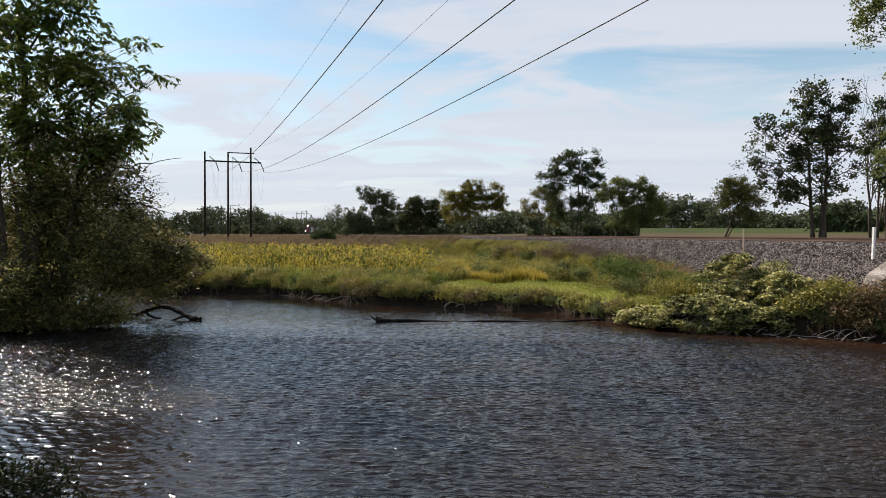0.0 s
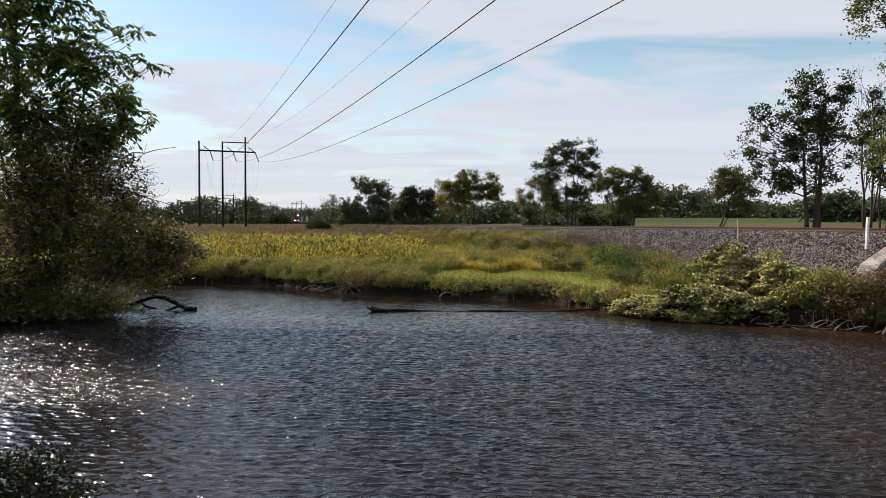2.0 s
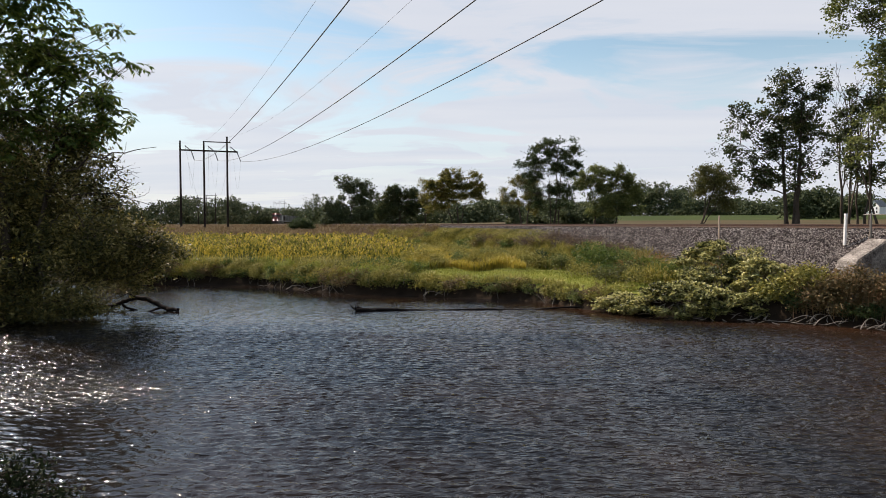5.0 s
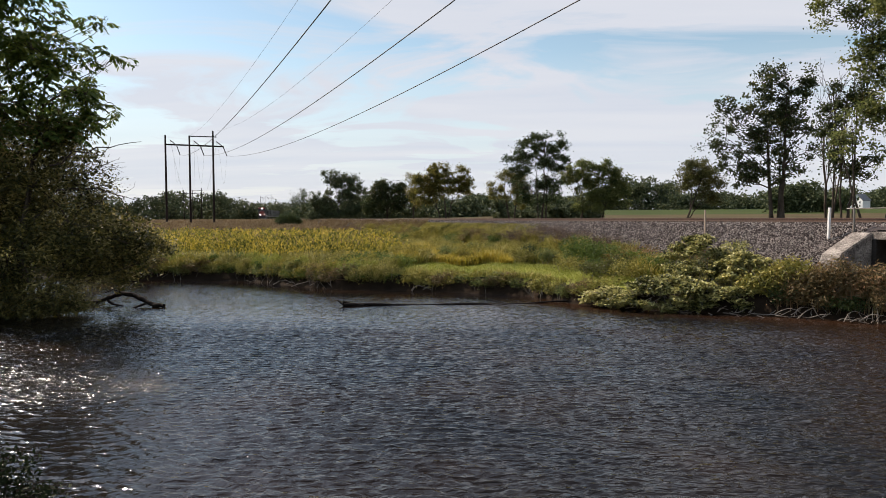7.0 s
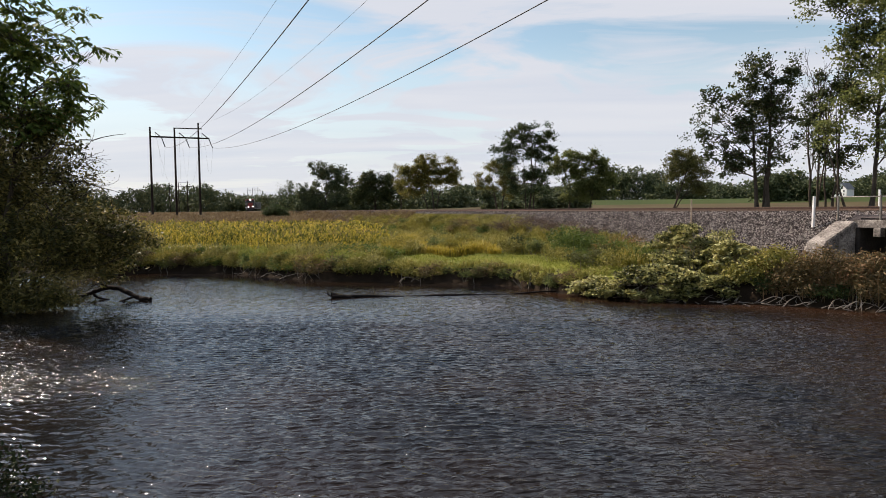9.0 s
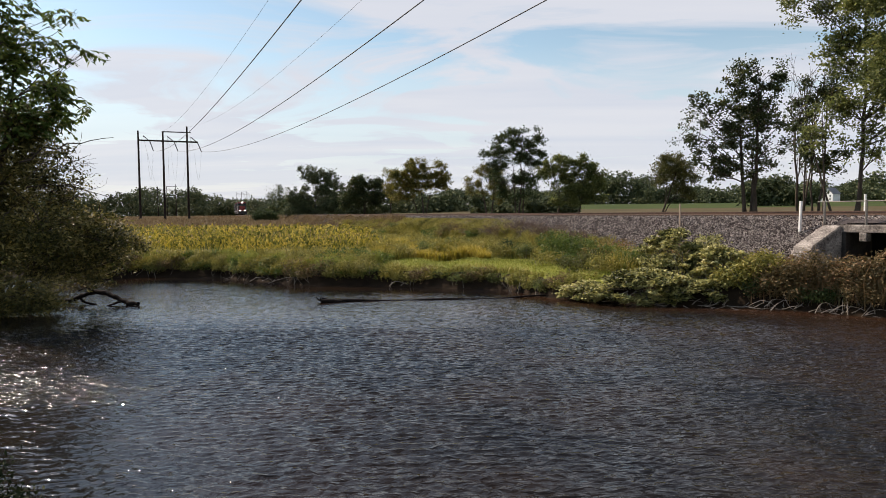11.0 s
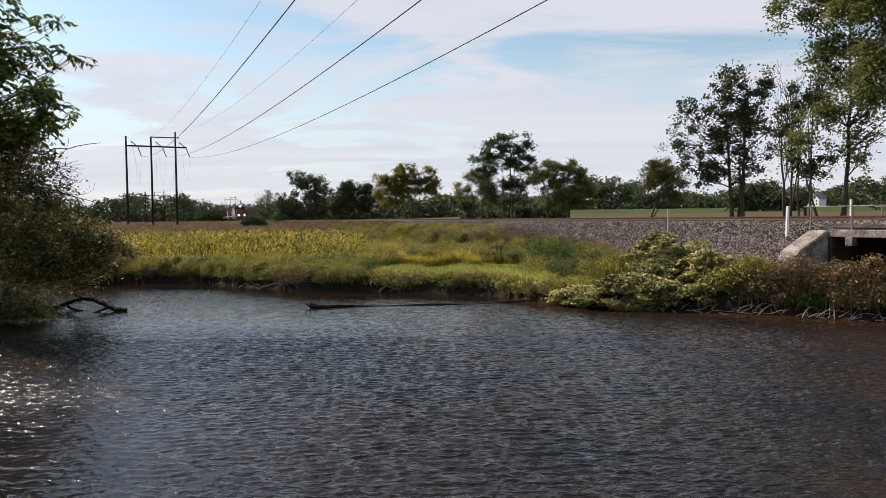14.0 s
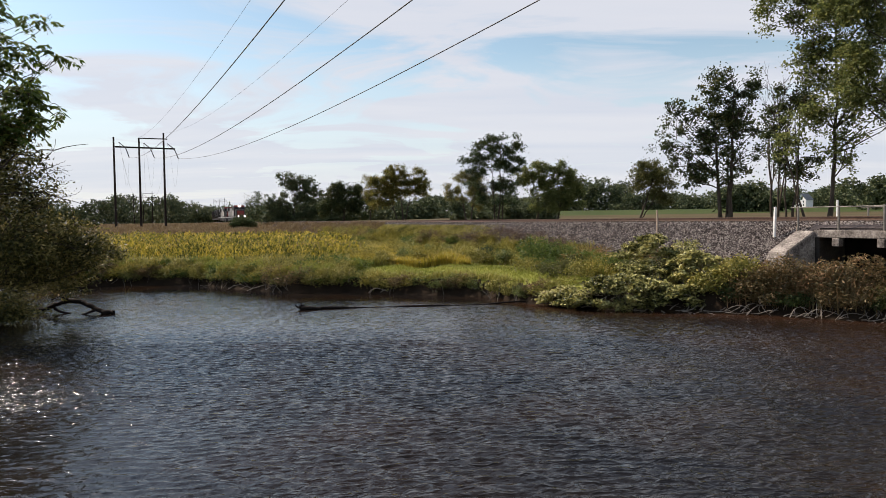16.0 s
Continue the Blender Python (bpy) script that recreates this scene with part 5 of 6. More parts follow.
def build_corn():
    rng = np.random.default_rng(31)
    feet = []
    for y0, y1, row, gap in ((45.6, 62, 0.95, 0.28), (62, 94, 1.25, 0.42)):
        for y in np.arange(y0, y1, row):
            x = np.arange(-62 - (y - 49) * 0.5, corn_edge(y), gap)
            x = x + rng.normal(size=len(x)) * 0.05
            feet.append(np.stack([x, y + rng.normal(size=len(x)) * 0.07, np.full(len(x), y)], 1))
    f = np.concatenate(feet)
    edge = corn_edge(f[:, 1]) - f[:, 0]
    f = f[(rng.random(len(f)) < 0.93) & (edge > rng.uniform(0, 2.5, len(f)))]
    f = f[(river_distance(f[:, 0], f[:, 1]) > 4.2) & (np.degrees(np.arctan2(-f[:, 0], f[:, 1])) < 37)]
    z = land(f[:, 0], f[:, 1])
    h = rng.uniform(1.15, 1.75, len(f)) * (1 - 0.25 * np.exp(-np.maximum(corn_edge(f[:, 1]) - f[:, 0], 0) / 3)) * np.where(f[:, 1] > 62, 0.92, 1)
    near = f[:, 1] < 62
    pieces, tass = [], []
    for sel, n in ((near, 9), (~near, 6)):
        g, gz, gh = f[sel], z[sel], h[sel]
        m = len(g)
        k = np.tile(np.arange(n), m)
        p = np.repeat(np.stack([g[:, 0], g[:, 1], gz], 1), n, 0)
        hh = np.repeat(gh, n)
        frac = (0.18 + 0.75 * (k + rng.uniform(0, 1, len(k))) / n) if n == 9 else (0.5 + 0.48 * (k + rng.uniform(0, 1, len(k))) / n)
        a = rng.uniform(0, 2 * np.pi, len(k))
        d = np.stack([np.cos(a), np.sin(a), 0 * a], 1)
        s = np.stack([-np.sin(a), np.cos(a), 0 * a], 1)
        root = p + np.array([0, 0, 1]) * (hh * frac)[:, None]
        L = rng.uniform(0.30, 0.58, len(k))[:, None] * (1.0 if n == 9 else 1.25)
        W = rng.uniform(0.06, 0.11, len(k))[:, None] * (1.0 if n == 9 else 1.5)
        up = np.array([0, 0, 1])
        midp = root + d * L * 0.30 + up * L * 0.48
        tip = root + d * L * 0.72 + up * L * rng.uniform(-0.15, 0.75, (len(k), 1))
        v = np.stack([root, midp - s * W * 0.5, midp + s * W * 0.5, tip], 1).reshape(-1, 3)
        q = np.arange(len(k))[:, None] * 4
        pieces.append((v, np.concatenate([q + np.array([[0, 1, 2]]), q + np.array([[1, 3, 2]])], 0)))
        foot = np.stack([g[:, 0], g[:, 1], gz + gh * 0.9], 1)
        foot = foot[rng.random(m) < (0.25 if n == 9 else 0.4)]
        for _ in range(2):
            tass.append(blades(rng, foot, 0.36, 0.035, 0.5))
        if n == 9:
            st = np.stack([g[:, 0], g[:, 1], gz], 1)
            pieces.append(blades(rng, st, gh * 0.95, 0.035, 0.03))
    stuff("corn_field", joined(pieces), M["corn"], "yellowing corn plants in close rows", "corn")
    stuff("corn_tassels", joined(tass), M["tassel"], "dry brown tassels above the corn", "corn")


build_corn()


def scatter(rng, n, x0, x1, y0, y1, keep):
    x, y = rng.uniform(x0, x1, n), rng.uniform(y0, y1, n)
    ok = keep(x, y)
    x, y = x[ok], y[ok]
    return np.stack([x, y, land(x, y)], 1)


def tussock(f):
    """How far the grass stands up in tufts, about -1.6 to 1.6."""
    x, y = f[:, 0], f[:, 1]
    return np.sin(x * 1.7 + 2 * np.sin(y * 0.9)) * np.sin(x * 0.61 + 1) + 0.6 * np.sin(x * 4.3 + 1.1 * y) * np.sin(y * 3.1)


def build_grass():
    rng = np.random.default_rng(41)
    # bank fringe along the far side of the river
    def fringe(x, y):
        d = river_distance(x, y)
        return (d > 0.5) & (d < 1.7 + 0.7 * np.sin(x * 0.9) * np.sin(x * 0.37)) & (y > 15) & ((x < 6.3) | (x > 12.6))
    f = scatter(rng, 620000, -48, 32, 15, 62, fringe)
    lump = tussock(f)
    keep = rng.random(len(f)) < 0.75 + 0.4 * lump
    f, lump = f[keep], lump[keep]
    tall = np.maximum(0.38 + 0.26 * lump, 0.12) * (1 - 0.22 * smooth(-5.5, -4, f[:, 0]) * smooth(6, 4.5, f[:, 0]))
    stuff("bank_grass", blades(rng, f, tall, 0.028, 0.7), M["grass"], "shaggy green and straw grass overhanging the bank", "grass")
    # mown strip
    f = scatter(rng, 130000, -26, 9, 30, 50, lambda x, y: (river_distance(x, y) > 1.2) & (river_distance(x, y) < 10))
    stuff("mown_grass", blades(rng, f, 0.11, 0.02, 0.7), M["grass_short"], "short bright green mown grass", "grass")
    # golden rough grass between corn, strip and embankment
    def rough(x, y):
        ts, d = track_side(x, y), river_distance(x, y)
        return (ts < -4.6) & (x > corn_edge(y) - 1.5) & (d > 6.0 + 1.2 * np.sin(x * 0.5) + 2.2 * smooth(-4, -1, x) * smooth(6, 3, x) - 3.0 * smooth(6, 10, x)) & (np.abs(np.arctan2(x, y)) < 0.5) & ((x < 7.2) | (x > 12.8) | (y > 34.5))
    f = scatter(rng, 330000, -26, 16, 33, 105, rough)
    f = f[rng.random(len(f)) < np.clip(1.25 - f[:, 1] / 110, 0.25, 1)]
    lump = tussock(f * np.array([0.8, 0.5, 1]))
    keep = rng.random(len(f)) < 0.7 + 0.5 * lump
    f, lump = f[keep], lump[keep]
    stuff("rough_grass", blades(rng, f, np.maximum(0.62 + 0.34 * lump, 0.15), 0.035, 0.6), M["grass_gold"], "tall golden rough grass before the embankment", "grass")
    # a bright golden patch beside the corn
    f = scatter(rng, 90000, -9, 3, 43, 64, lambda x, y: (x > corn_edge(y) - 1.5) & (x < 1.8 - 0.09 * (y - 43) + 0.8 * np.sin(y * 1.3)) & (river_distance(x, y) > 6.2 + 0.6 * np.sin(x * 1.7)))
    stuff("golden_grass", blades(rng, f, np.maximum(0.6 + 0.22 * tussock(f), 0.2), 0.045, 0.6), M["grass_yellow"], "bright golden seeding grass beside the corn", "grass")
    # weeds at the corn's foot
    f = scatter(rng, 60000, -46, -3, 44, 52, lambda x, y: (river_distance(x, y) > 3.6 + 1.2 * np.sin(x * 0.7)) & (y < 49.5) & (river_distance(x, y) < 9))
    stuff("field_edge_weeds", blades(rng, f, 0.7, 0.05, 0.6), M["grass"], "green weeds along the corn's edge", "weeds")
    # grass up the embankment's flank, thick far off and gone near the bridge
    pr = np.array(BANK)
    n = 150000
    s = S_BRIDGE + 14 + rng.uniform(0, 1, n) ** 1.1 * 74
    across = -rng.uniform(1.9, 5.6, n)
    bare_ = smooth(S_BRIDGE + 46, S_BRIDGE + 18, s) * smooth(-5.0, -2.6, across)
    thin = smooth(S_BRIDGE + 50, S_BRIDGE + 88, s + 6 * np.sin(across * 3))
    keep = rng.random(n) > np.maximum(bare_ * 1.3, thin)
    s, across = s[keep], across[keep]
    k = np.arange(len(LINE))
    x = np.interp(s, k, LINE[:, 0]) + np.interp(s, k, LINE_N[:, 0]) * across
    y = np.interp(s, k, LINE[:, 1]) + np.interp(s, k, LINE_N[:, 1]) * across
    z = np.interp(across, pr[:, 0], pr[:, 1])
    stuff("embankment_grass", blades(rng, np.stack([x, y, z], 1), 0.12 + np.maximum(0.35 + 0.3 * tussock(np.stack([x, y], 1)), 0.05) * smooth(-1.8, -3.8, across), 0.04, 0.6), M["grass"], "dry yellow-green grass on the embankment's flank", "grass")
    def right_bank(x, y):
        d = river_distance(x, y)
        return (d > 0.1) & (d < 4.5) & (track_side(x, y) < -2.8)
    f = scatter(rng, 20000, 12.4, 24, 20, 34, right_bank)
    stuff("bank_stems", blades(rng, f, 0.95 + 0.35 * np.sin(f[:, 0] * 2.1) * np.sin(f[:, 1] * 1.7), 0.03, 0.35), M["weed_red"], "tall thin reddish weed stems on the bank", "weeds")
    # dry grass on the far stretch of the embankment
    n = 60000
    s = S_BRIDGE + 56 + rng.uniform(0, 1, n) * 150
    across = -rng.uniform(1.7, 5.6, n)
    x = np.interp(s, k, LINE[:, 0]) + np.interp(s, k, LINE_N[:, 0]) * across
    y = np.interp(s, k, LINE[:, 1]) + np.interp(s, k, LINE_N[:, 1]) * across
    z = np.interp(across, pr[:, 0], pr[:, 1])
    keep = rng.random(n) < 0.55 + 0.4 * np.sin(s * 0.35) * np.sin(across * 2 + s * 0.1)
    stuff("dry_embankment_grass", blades(rng, np.stack([x, y, z], 1)[keep], 0.42, 0.07, 0.6), M["dry_crop"], "thin brown grass on the far embankment", "grass")
    # dry crop beyond the corn, up to the bend
    n = 170000
    az, d = rng.uniform(2, 40, n), rng.uniform(96, 250, n)
    x, y = -d * np.sin(np.radians(az)), d * np.cos(np.radians(az))
    ok = track_side(x, y) < -2.6
    x, y = x[ok], y[ok]
    stuff("dry_crop", blades(rng, np.stack([x, y, land(x, y)], 1), 0.55, 0.12, 0.5), M["dry_crop"], "tan dry crop stretching to the far wood", "crop")


build_grass()


def flat_leaves(rng, centers, length, width, tilt=0.45):
    """Broad pointed leaves held level, their faces to the sky."""
    n = len(centers)
    a = rng.uniform(0, 2 * np.pi, n)
    nrm = unit(np.array([0, 0, 1.0]) + rng.normal(size=(n, 3)) * tilt)
    d = unit(np.cross(nrm, np.stack([np.cos(a), np.sin(a), 0 * a], 1)))
    s = np.cross(nrm, d)
    ln, wd = length * rng.uniform(0.7, 1.3, (n, 1)), width * rng.uniform(0.7, 1.3, (n, 1))
    v = np.stack([centers - d * ln * 0.4, centers + s * wd * 0.5 + nrm * wd * 0.12, centers + d * ln * 0.6 - nrm * ln * 0.12, centers - s * wd * 0.5 + nrm * wd * 0.12], 1)
    k = np.arange(n)[:, None] * 4
    return v.reshape(-1, 3), np.concatenate([k + np.array([[0, 1, 2]]), k + np.array([[0, 2, 3]])], 0)


def bush(seed, at, blobs, mat, label, clumps, per, spread, leaf, width, name="bush", stems=14, category="bush", level=False):
    rng = np.random.default_rng(seed)
    ob = thing(name, label, category, at)
    if level:
        c, _ = inside_blobs(rng, blobs, clumps, 0.6)
        pts = c[:, None, :] + rng.normal(size=(clumps, per, 3)) * spread * np.array([1, 1, 0.45])
        vf = flat_leaves(rng, pts.reshape(-1, 3), leaf, width)
    else:
        vf, c = foliage(rng, blobs, clumps, per, spread, leaf, width, 0.6, -0.1)
    part("leaves", raw_mesh("leaves", *vf, M[mat]), ob, "", None, "stuff")
    paths = []
    for b in blobs:
        for _ in range(max(2, stems // len(blobs))):
            tip = np.array(b[:3]) + rng.normal(size=3) * np.array(b[3:6]) * 0.5
            paths.append(limb(rng, (b[0] * 0.9 + rng.normal() * 0.2, b[1] * 0.9 + rng.normal() * 0.2, -0.25), tip, 0.018, 0.005, 5, 0.1))
    part("stalk", raw_mesh("stalk", *tubes(paths, 4), M["twig"], True), ob, "", None, "stuff")
    return ob


def on_land(x, y, dz=0.0):
    return (x, y, float(land(x, y)) + dz)


def build_bushes():
    # pale green bush tumbling down the bank
    r51 = np.random.default_rng(510)
    tufts = []
    bx, by, bz = on_land(9.6, 31.6)
    # mounds as centre and half sizes; sprays of leaves sit on their upper faces
    for cx, cy, cz, mx, my, mz, count in ((8.4, 30.9, 0.25, 2.2, 1.0, 1.15, 60), (10.4, 32.8, 1.5, 1.5, 0.8, 1.65, 46), (12.0, 31.4, 1.0, 1.35, 0.8, 1.45, 40), (6.3, 32.0, 0.25, 1.3, 0.6, 0.55, 22),
                                          (9.9, 31.8, 1.0, 1.7, 0.6, 0.9, 36), (9.6, 30.2, 0.3, 1.5, 0.6, 0.9, 26), (10.9, 30.0, 0.3, 1.1, 0.5, 0.75, 16)):
        for _ in range(count):
            q, up = r51.uniform(0, 2 * math.pi), r51.uniform(-0.1, 1.0)
            flat_ = math.sqrt(1 - max(up, 0) ** 2)
            tufts.append((cx + mx * flat_ * math.cos(q) - bx, cy + my * flat_ * math.sin(q) - by, cz + mz * up - bz, r51.uniform(0.24, 0.46), r51.uniform(0.2, 0.35), r51.uniform(0.08, 0.15)))
    bush(51, (bx, by, bz), tufts, "leaf_bush", "spreading pale yellow-green bush tumbling down to the water", 4200, 8, 0.10, 0.18, 0.10, stems=210, level=True)
    bush(52, on_land(12.0, 32.6), [(0, 0, 1.3, 0.8, 0.6, 0.7), (-0.5, 0, 0.8, 0.7, 0.6, 0.6), (0.5, 0.1, 0.8, 0.6, 0.5, 0.5)], "leaf_bush", "upright yellow-leaved shrub behind the pale bush", 300, 10, 0.12, 0.14, 0.08)
    bush(53, on_land(13.4, 30.0), [(0, 0, 0.7, 1.2, 0.8, 0.7), (-1.3, 0, 0.4, 0.9, 0.7, 0.5), (1.0, -0.4, 0.5, 0.9, 0.6, 0.5)], "grass", "olive and reddish riverside weeds", 700, 10, 0.15, 0.17, 0.07)
    bush(54, on_land(14.6, 28.6), [(0, 0, 0.7, 1.1, 0.7, 0.8), (1.2, -0.7, 0.6, 1.0, 0.7, 0.7), (-1.0, 0.4, 0.4, 0.8, 0.6, 0.5)], "weed_red", "dark reddish weeds before the bridge abutment", 700, 10, 0.15, 0.16, 0.06)
    bush(55, on_land(17.4, 27.4), [(0, 0, 0.8, 1.4, 0.8, 0.8), (1.6, -0.6, 0.8, 1.2, 0.8, 0.8), (-1.2, 0, 0.6, 1.0, 0.7, 0.6), (2.8, -1.2, 0.7, 1.0, 0.7, 0.7)], "weed_red", "brown-green weeds under the bridge span", 700, 10, 0.12, 0.17, 0.065)
    bush(56, on_land(7.0, 40.5), [(0, 0, 0.8, 1.4, 1.2, 0.8), (1.6, -1.2, 0.5, 1.3, 1.0, 0.6), (-1.0, 1.0, 1.1, 1.0, 0.9, 0.8), (2.9, -3.0, 0.4, 1.3, 1.0, 0.6)], "leaf_ash", "rank green weeds at the foot of the embankment", 620, 10, 0.17, 0.14, 0.07)
    bush(57, on_land(3.6, 47.0), [(0, 0, 0.6, 0.5, 0.5, 0.55)], "leaf_dark", "small dark shrub in the rough grass", 80, 10, 0.14, 0.13, 0.07)
    bush(58, on_land(10.3, 38.2), [(0, 0, 0.5, 1.6, 0.8, 0.5), (-1.8, 1.6, 0.5, 1.2, 0.8, 0.4), (1.5, -1.8, 0.6, 1.0, 0.8, 0.5)], "leaf_orange", "rust-coloured weeds along the ballast's foot", 420, 9, 0.15, 0.12, 0.05)
    bush(59, on_land(-6.2, 43.6), [(0, 0, 0.4, 1.5, 0.8, 0.45), (1.6, -1.0, 0.35, 1.0, 0.7, 0.4), (-1.7, 0.6, 0.35, 1.0, 0.7, 0.4)], "leaf_ash", "fresh green weeds by the mown strip", 330, 10, 0.14, 0.13, 0.06)
    r70 = np.random.default_rng(70)
    for k in range(34):
        x, y = r70.uniform(3.5, 13.5), r70.uniform(33.8, 43.5)
        if not (-9.5 < track_side(x, y) < -4.9) or float(river_distance(x, y)) < 2.6:
            continue
        w = r70.uniform(0.5, 1.0)
        bush(300 + k, on_land(x, y), [(0, 0, 0.45, w, w * 0.8, 0.4), (w * 0.8, 0.2, 0.35, w * 0.6, w * 0.5, 0.3), (-w * 0.7, -0.2, 0.55, w * 0.5, w * 0.5, 0.4)],
             ("leaf_ash", "leaf_locust", "leaf_ash", "grass", "leaf_orange", "leaf_olive")[int(r70.integers(6))], "waist-high mixed weeds below the embankment", 130, 9, 0.12, 0.13, 0.055, "weed_clump", 8, "weeds")
    for k in range(26):                     # dark green weeds standing at the corn's foot
        x = r70.uniform(-24, -5.0)
        y = float(np.interp(x, RIVER[2:16, 0], RIVER[2:16, 1])) + r70.uniform(0.8, 4.0) * (1.2 if -9.5 < x < -4 else 0.55)
        w = r70.uniform(0.4, 0.9) * (1.3 if -9 < x < -4 else 0.8)
        bush(340 + k, on_land(x, y), [(0, 0, 0.35, w, w * 0.7, 0.32), (w * 0.7, 0.2, 0.5, w * 0.5, w * 0.5, 0.35), (-w * 0.6, -0.1, 0.3, w * 0.5, w * 0.4, 0.25)],
             ("leaf_ash", "grass_gold", "grass_short", "grass")[int(r70.integers(4))], "leafy green weeds between the river and the corn", 110, 9, 0.12, 0.13, 0.055, "weed_clump", 8, "weeds")
    for k in range(60):                     # coarse weeds standing in the rough grass
        y = r70.uniform(44, 66)
        x = r70.uniform(corn_edge(y) - 1, 12)
        if track_side(x, y) > -4.6 or float(river_distance(x, y)) < 6.5:
            continue
        w = r70.uniform(0.4, 0.9)
        bush(380 + k, on_land(x, y), [(0, 0, 0.55, w, w * 0.8, 0.45), (w * 0.8, 0.2, 0.45, w * 0.6, w * 0.5, 0.35), (-w * 0.7, -0.2, 0.7, w * 0.5, w * 0.5, 0.4)],
             ("grass", "leaf_locust", "grass_gold", "grass", "grass_gold")[int(r70.integers(5))], "coarse weeds standing in the rough grass", 100, 9, 0.14, 0.15, 0.06, "weed_clump", 8, "weeds")
    for k, (ds, ac, w) in enumerate(((17, -3.6, 1.3), (21, -3.2, 1.5), (25, -2.8, 1.6), (29, -3.3, 1.5), (13, -4.2, 1.2), (9, -4.4, 1.1))):
        x, y, _ = beside(S_BRIDGE + ds, ac, 0)
        z = float(np.interp(ac, [q[0] for q in BANK], [q[1] for q in BANK]))
        bush(80 + k, (x, y, z - 0.05), [(0, 0, 0.3, w * 1.2, 0.8, 0.38), (w * 0.6, -0.3, 0.3, w * 0.7, 0.6, 0.3), (-w * 0.7, 0.3, 0.3, w * 0.7, 0.6, 0.34)], ("weed_dry", "leaf_orange")[k > 3], "dry purplish-brown weeds on the ballast slope", 330, 8, 0.14, 0.11, 0.04)
    for k in range(46):
        ds, ac = r70.uniform(27, 82), r70.uniform(-5.6, -3.2)
        x, y, _ = beside(S_BRIDGE + ds, ac, 0)
        z = float(np.interp(ac, [q[0] for q in BANK], [q[1] for q in BANK]))
        w = r70.uniform(0.5, 1.1)
        bush(450 + k, (x, y, z - 0.05), [(0, 0, 0.4, w, w * 0.8, 0.4), (w * 0.8, 0.2, 0.35, w * 0.6, w * 0.5, 0.3), (-w * 0.7, -0.2, 0.5, w * 0.5, w * 0.5, 0.35)],
             ("leaf_ash", "grass", "leaf_locust", "grass_gold", "leaf_ash", "weed_red")[int(r70.integers(6))], "rank weeds on the overgrown embankment flank", 90, 9, 0.15, 0.16, 0.065, "weed_clump", 8, "weeds")
    rng = np.random.default_rng(60)
    for k in range(96):
        x = -25 + 46 * k / 95 + rng.normal() * 0.15
        edge = np.interp(x, RIVER[2:16, 0], RIVER[2:16, 1])
        if 5.8 < x < 12.6:
            continue
        w, hang = rng.uniform(0.3, 1.0), rng.uniform(0.2, 0.65)
        up = rng.uniform(0.6, 1.45) * (0.7 if -4.5 < x < 5 else 1)
        bush(100 + k, (x, edge + hang, 0.22 if -4.5 < x < 5 else 0.26), [(0, 0, 0.5 * up, w, 0.35, 0.34 * up), (w * 0.7, 0.25, 0.7 * up, w * 0.7, 0.3, 0.28), (-w * 0.6, 0.1, 0.4, w * 0.6, 0.25, 0.24)], (("weed_red", "leaf_locust", "leaf_ash", "grass", "grass", "grass_gold") if x < 12.6 else ("weed_red", "leaf_dark", "weed_red", "leaf_dark", "leaf_olive", "weed_red"))[int(rng.integers(6))],
             "tangled weeds overhanging the river bank", 105, 9, 0.10, 0.14, 0.05, "bank_weeds", 6, "weeds")


build_bushes()


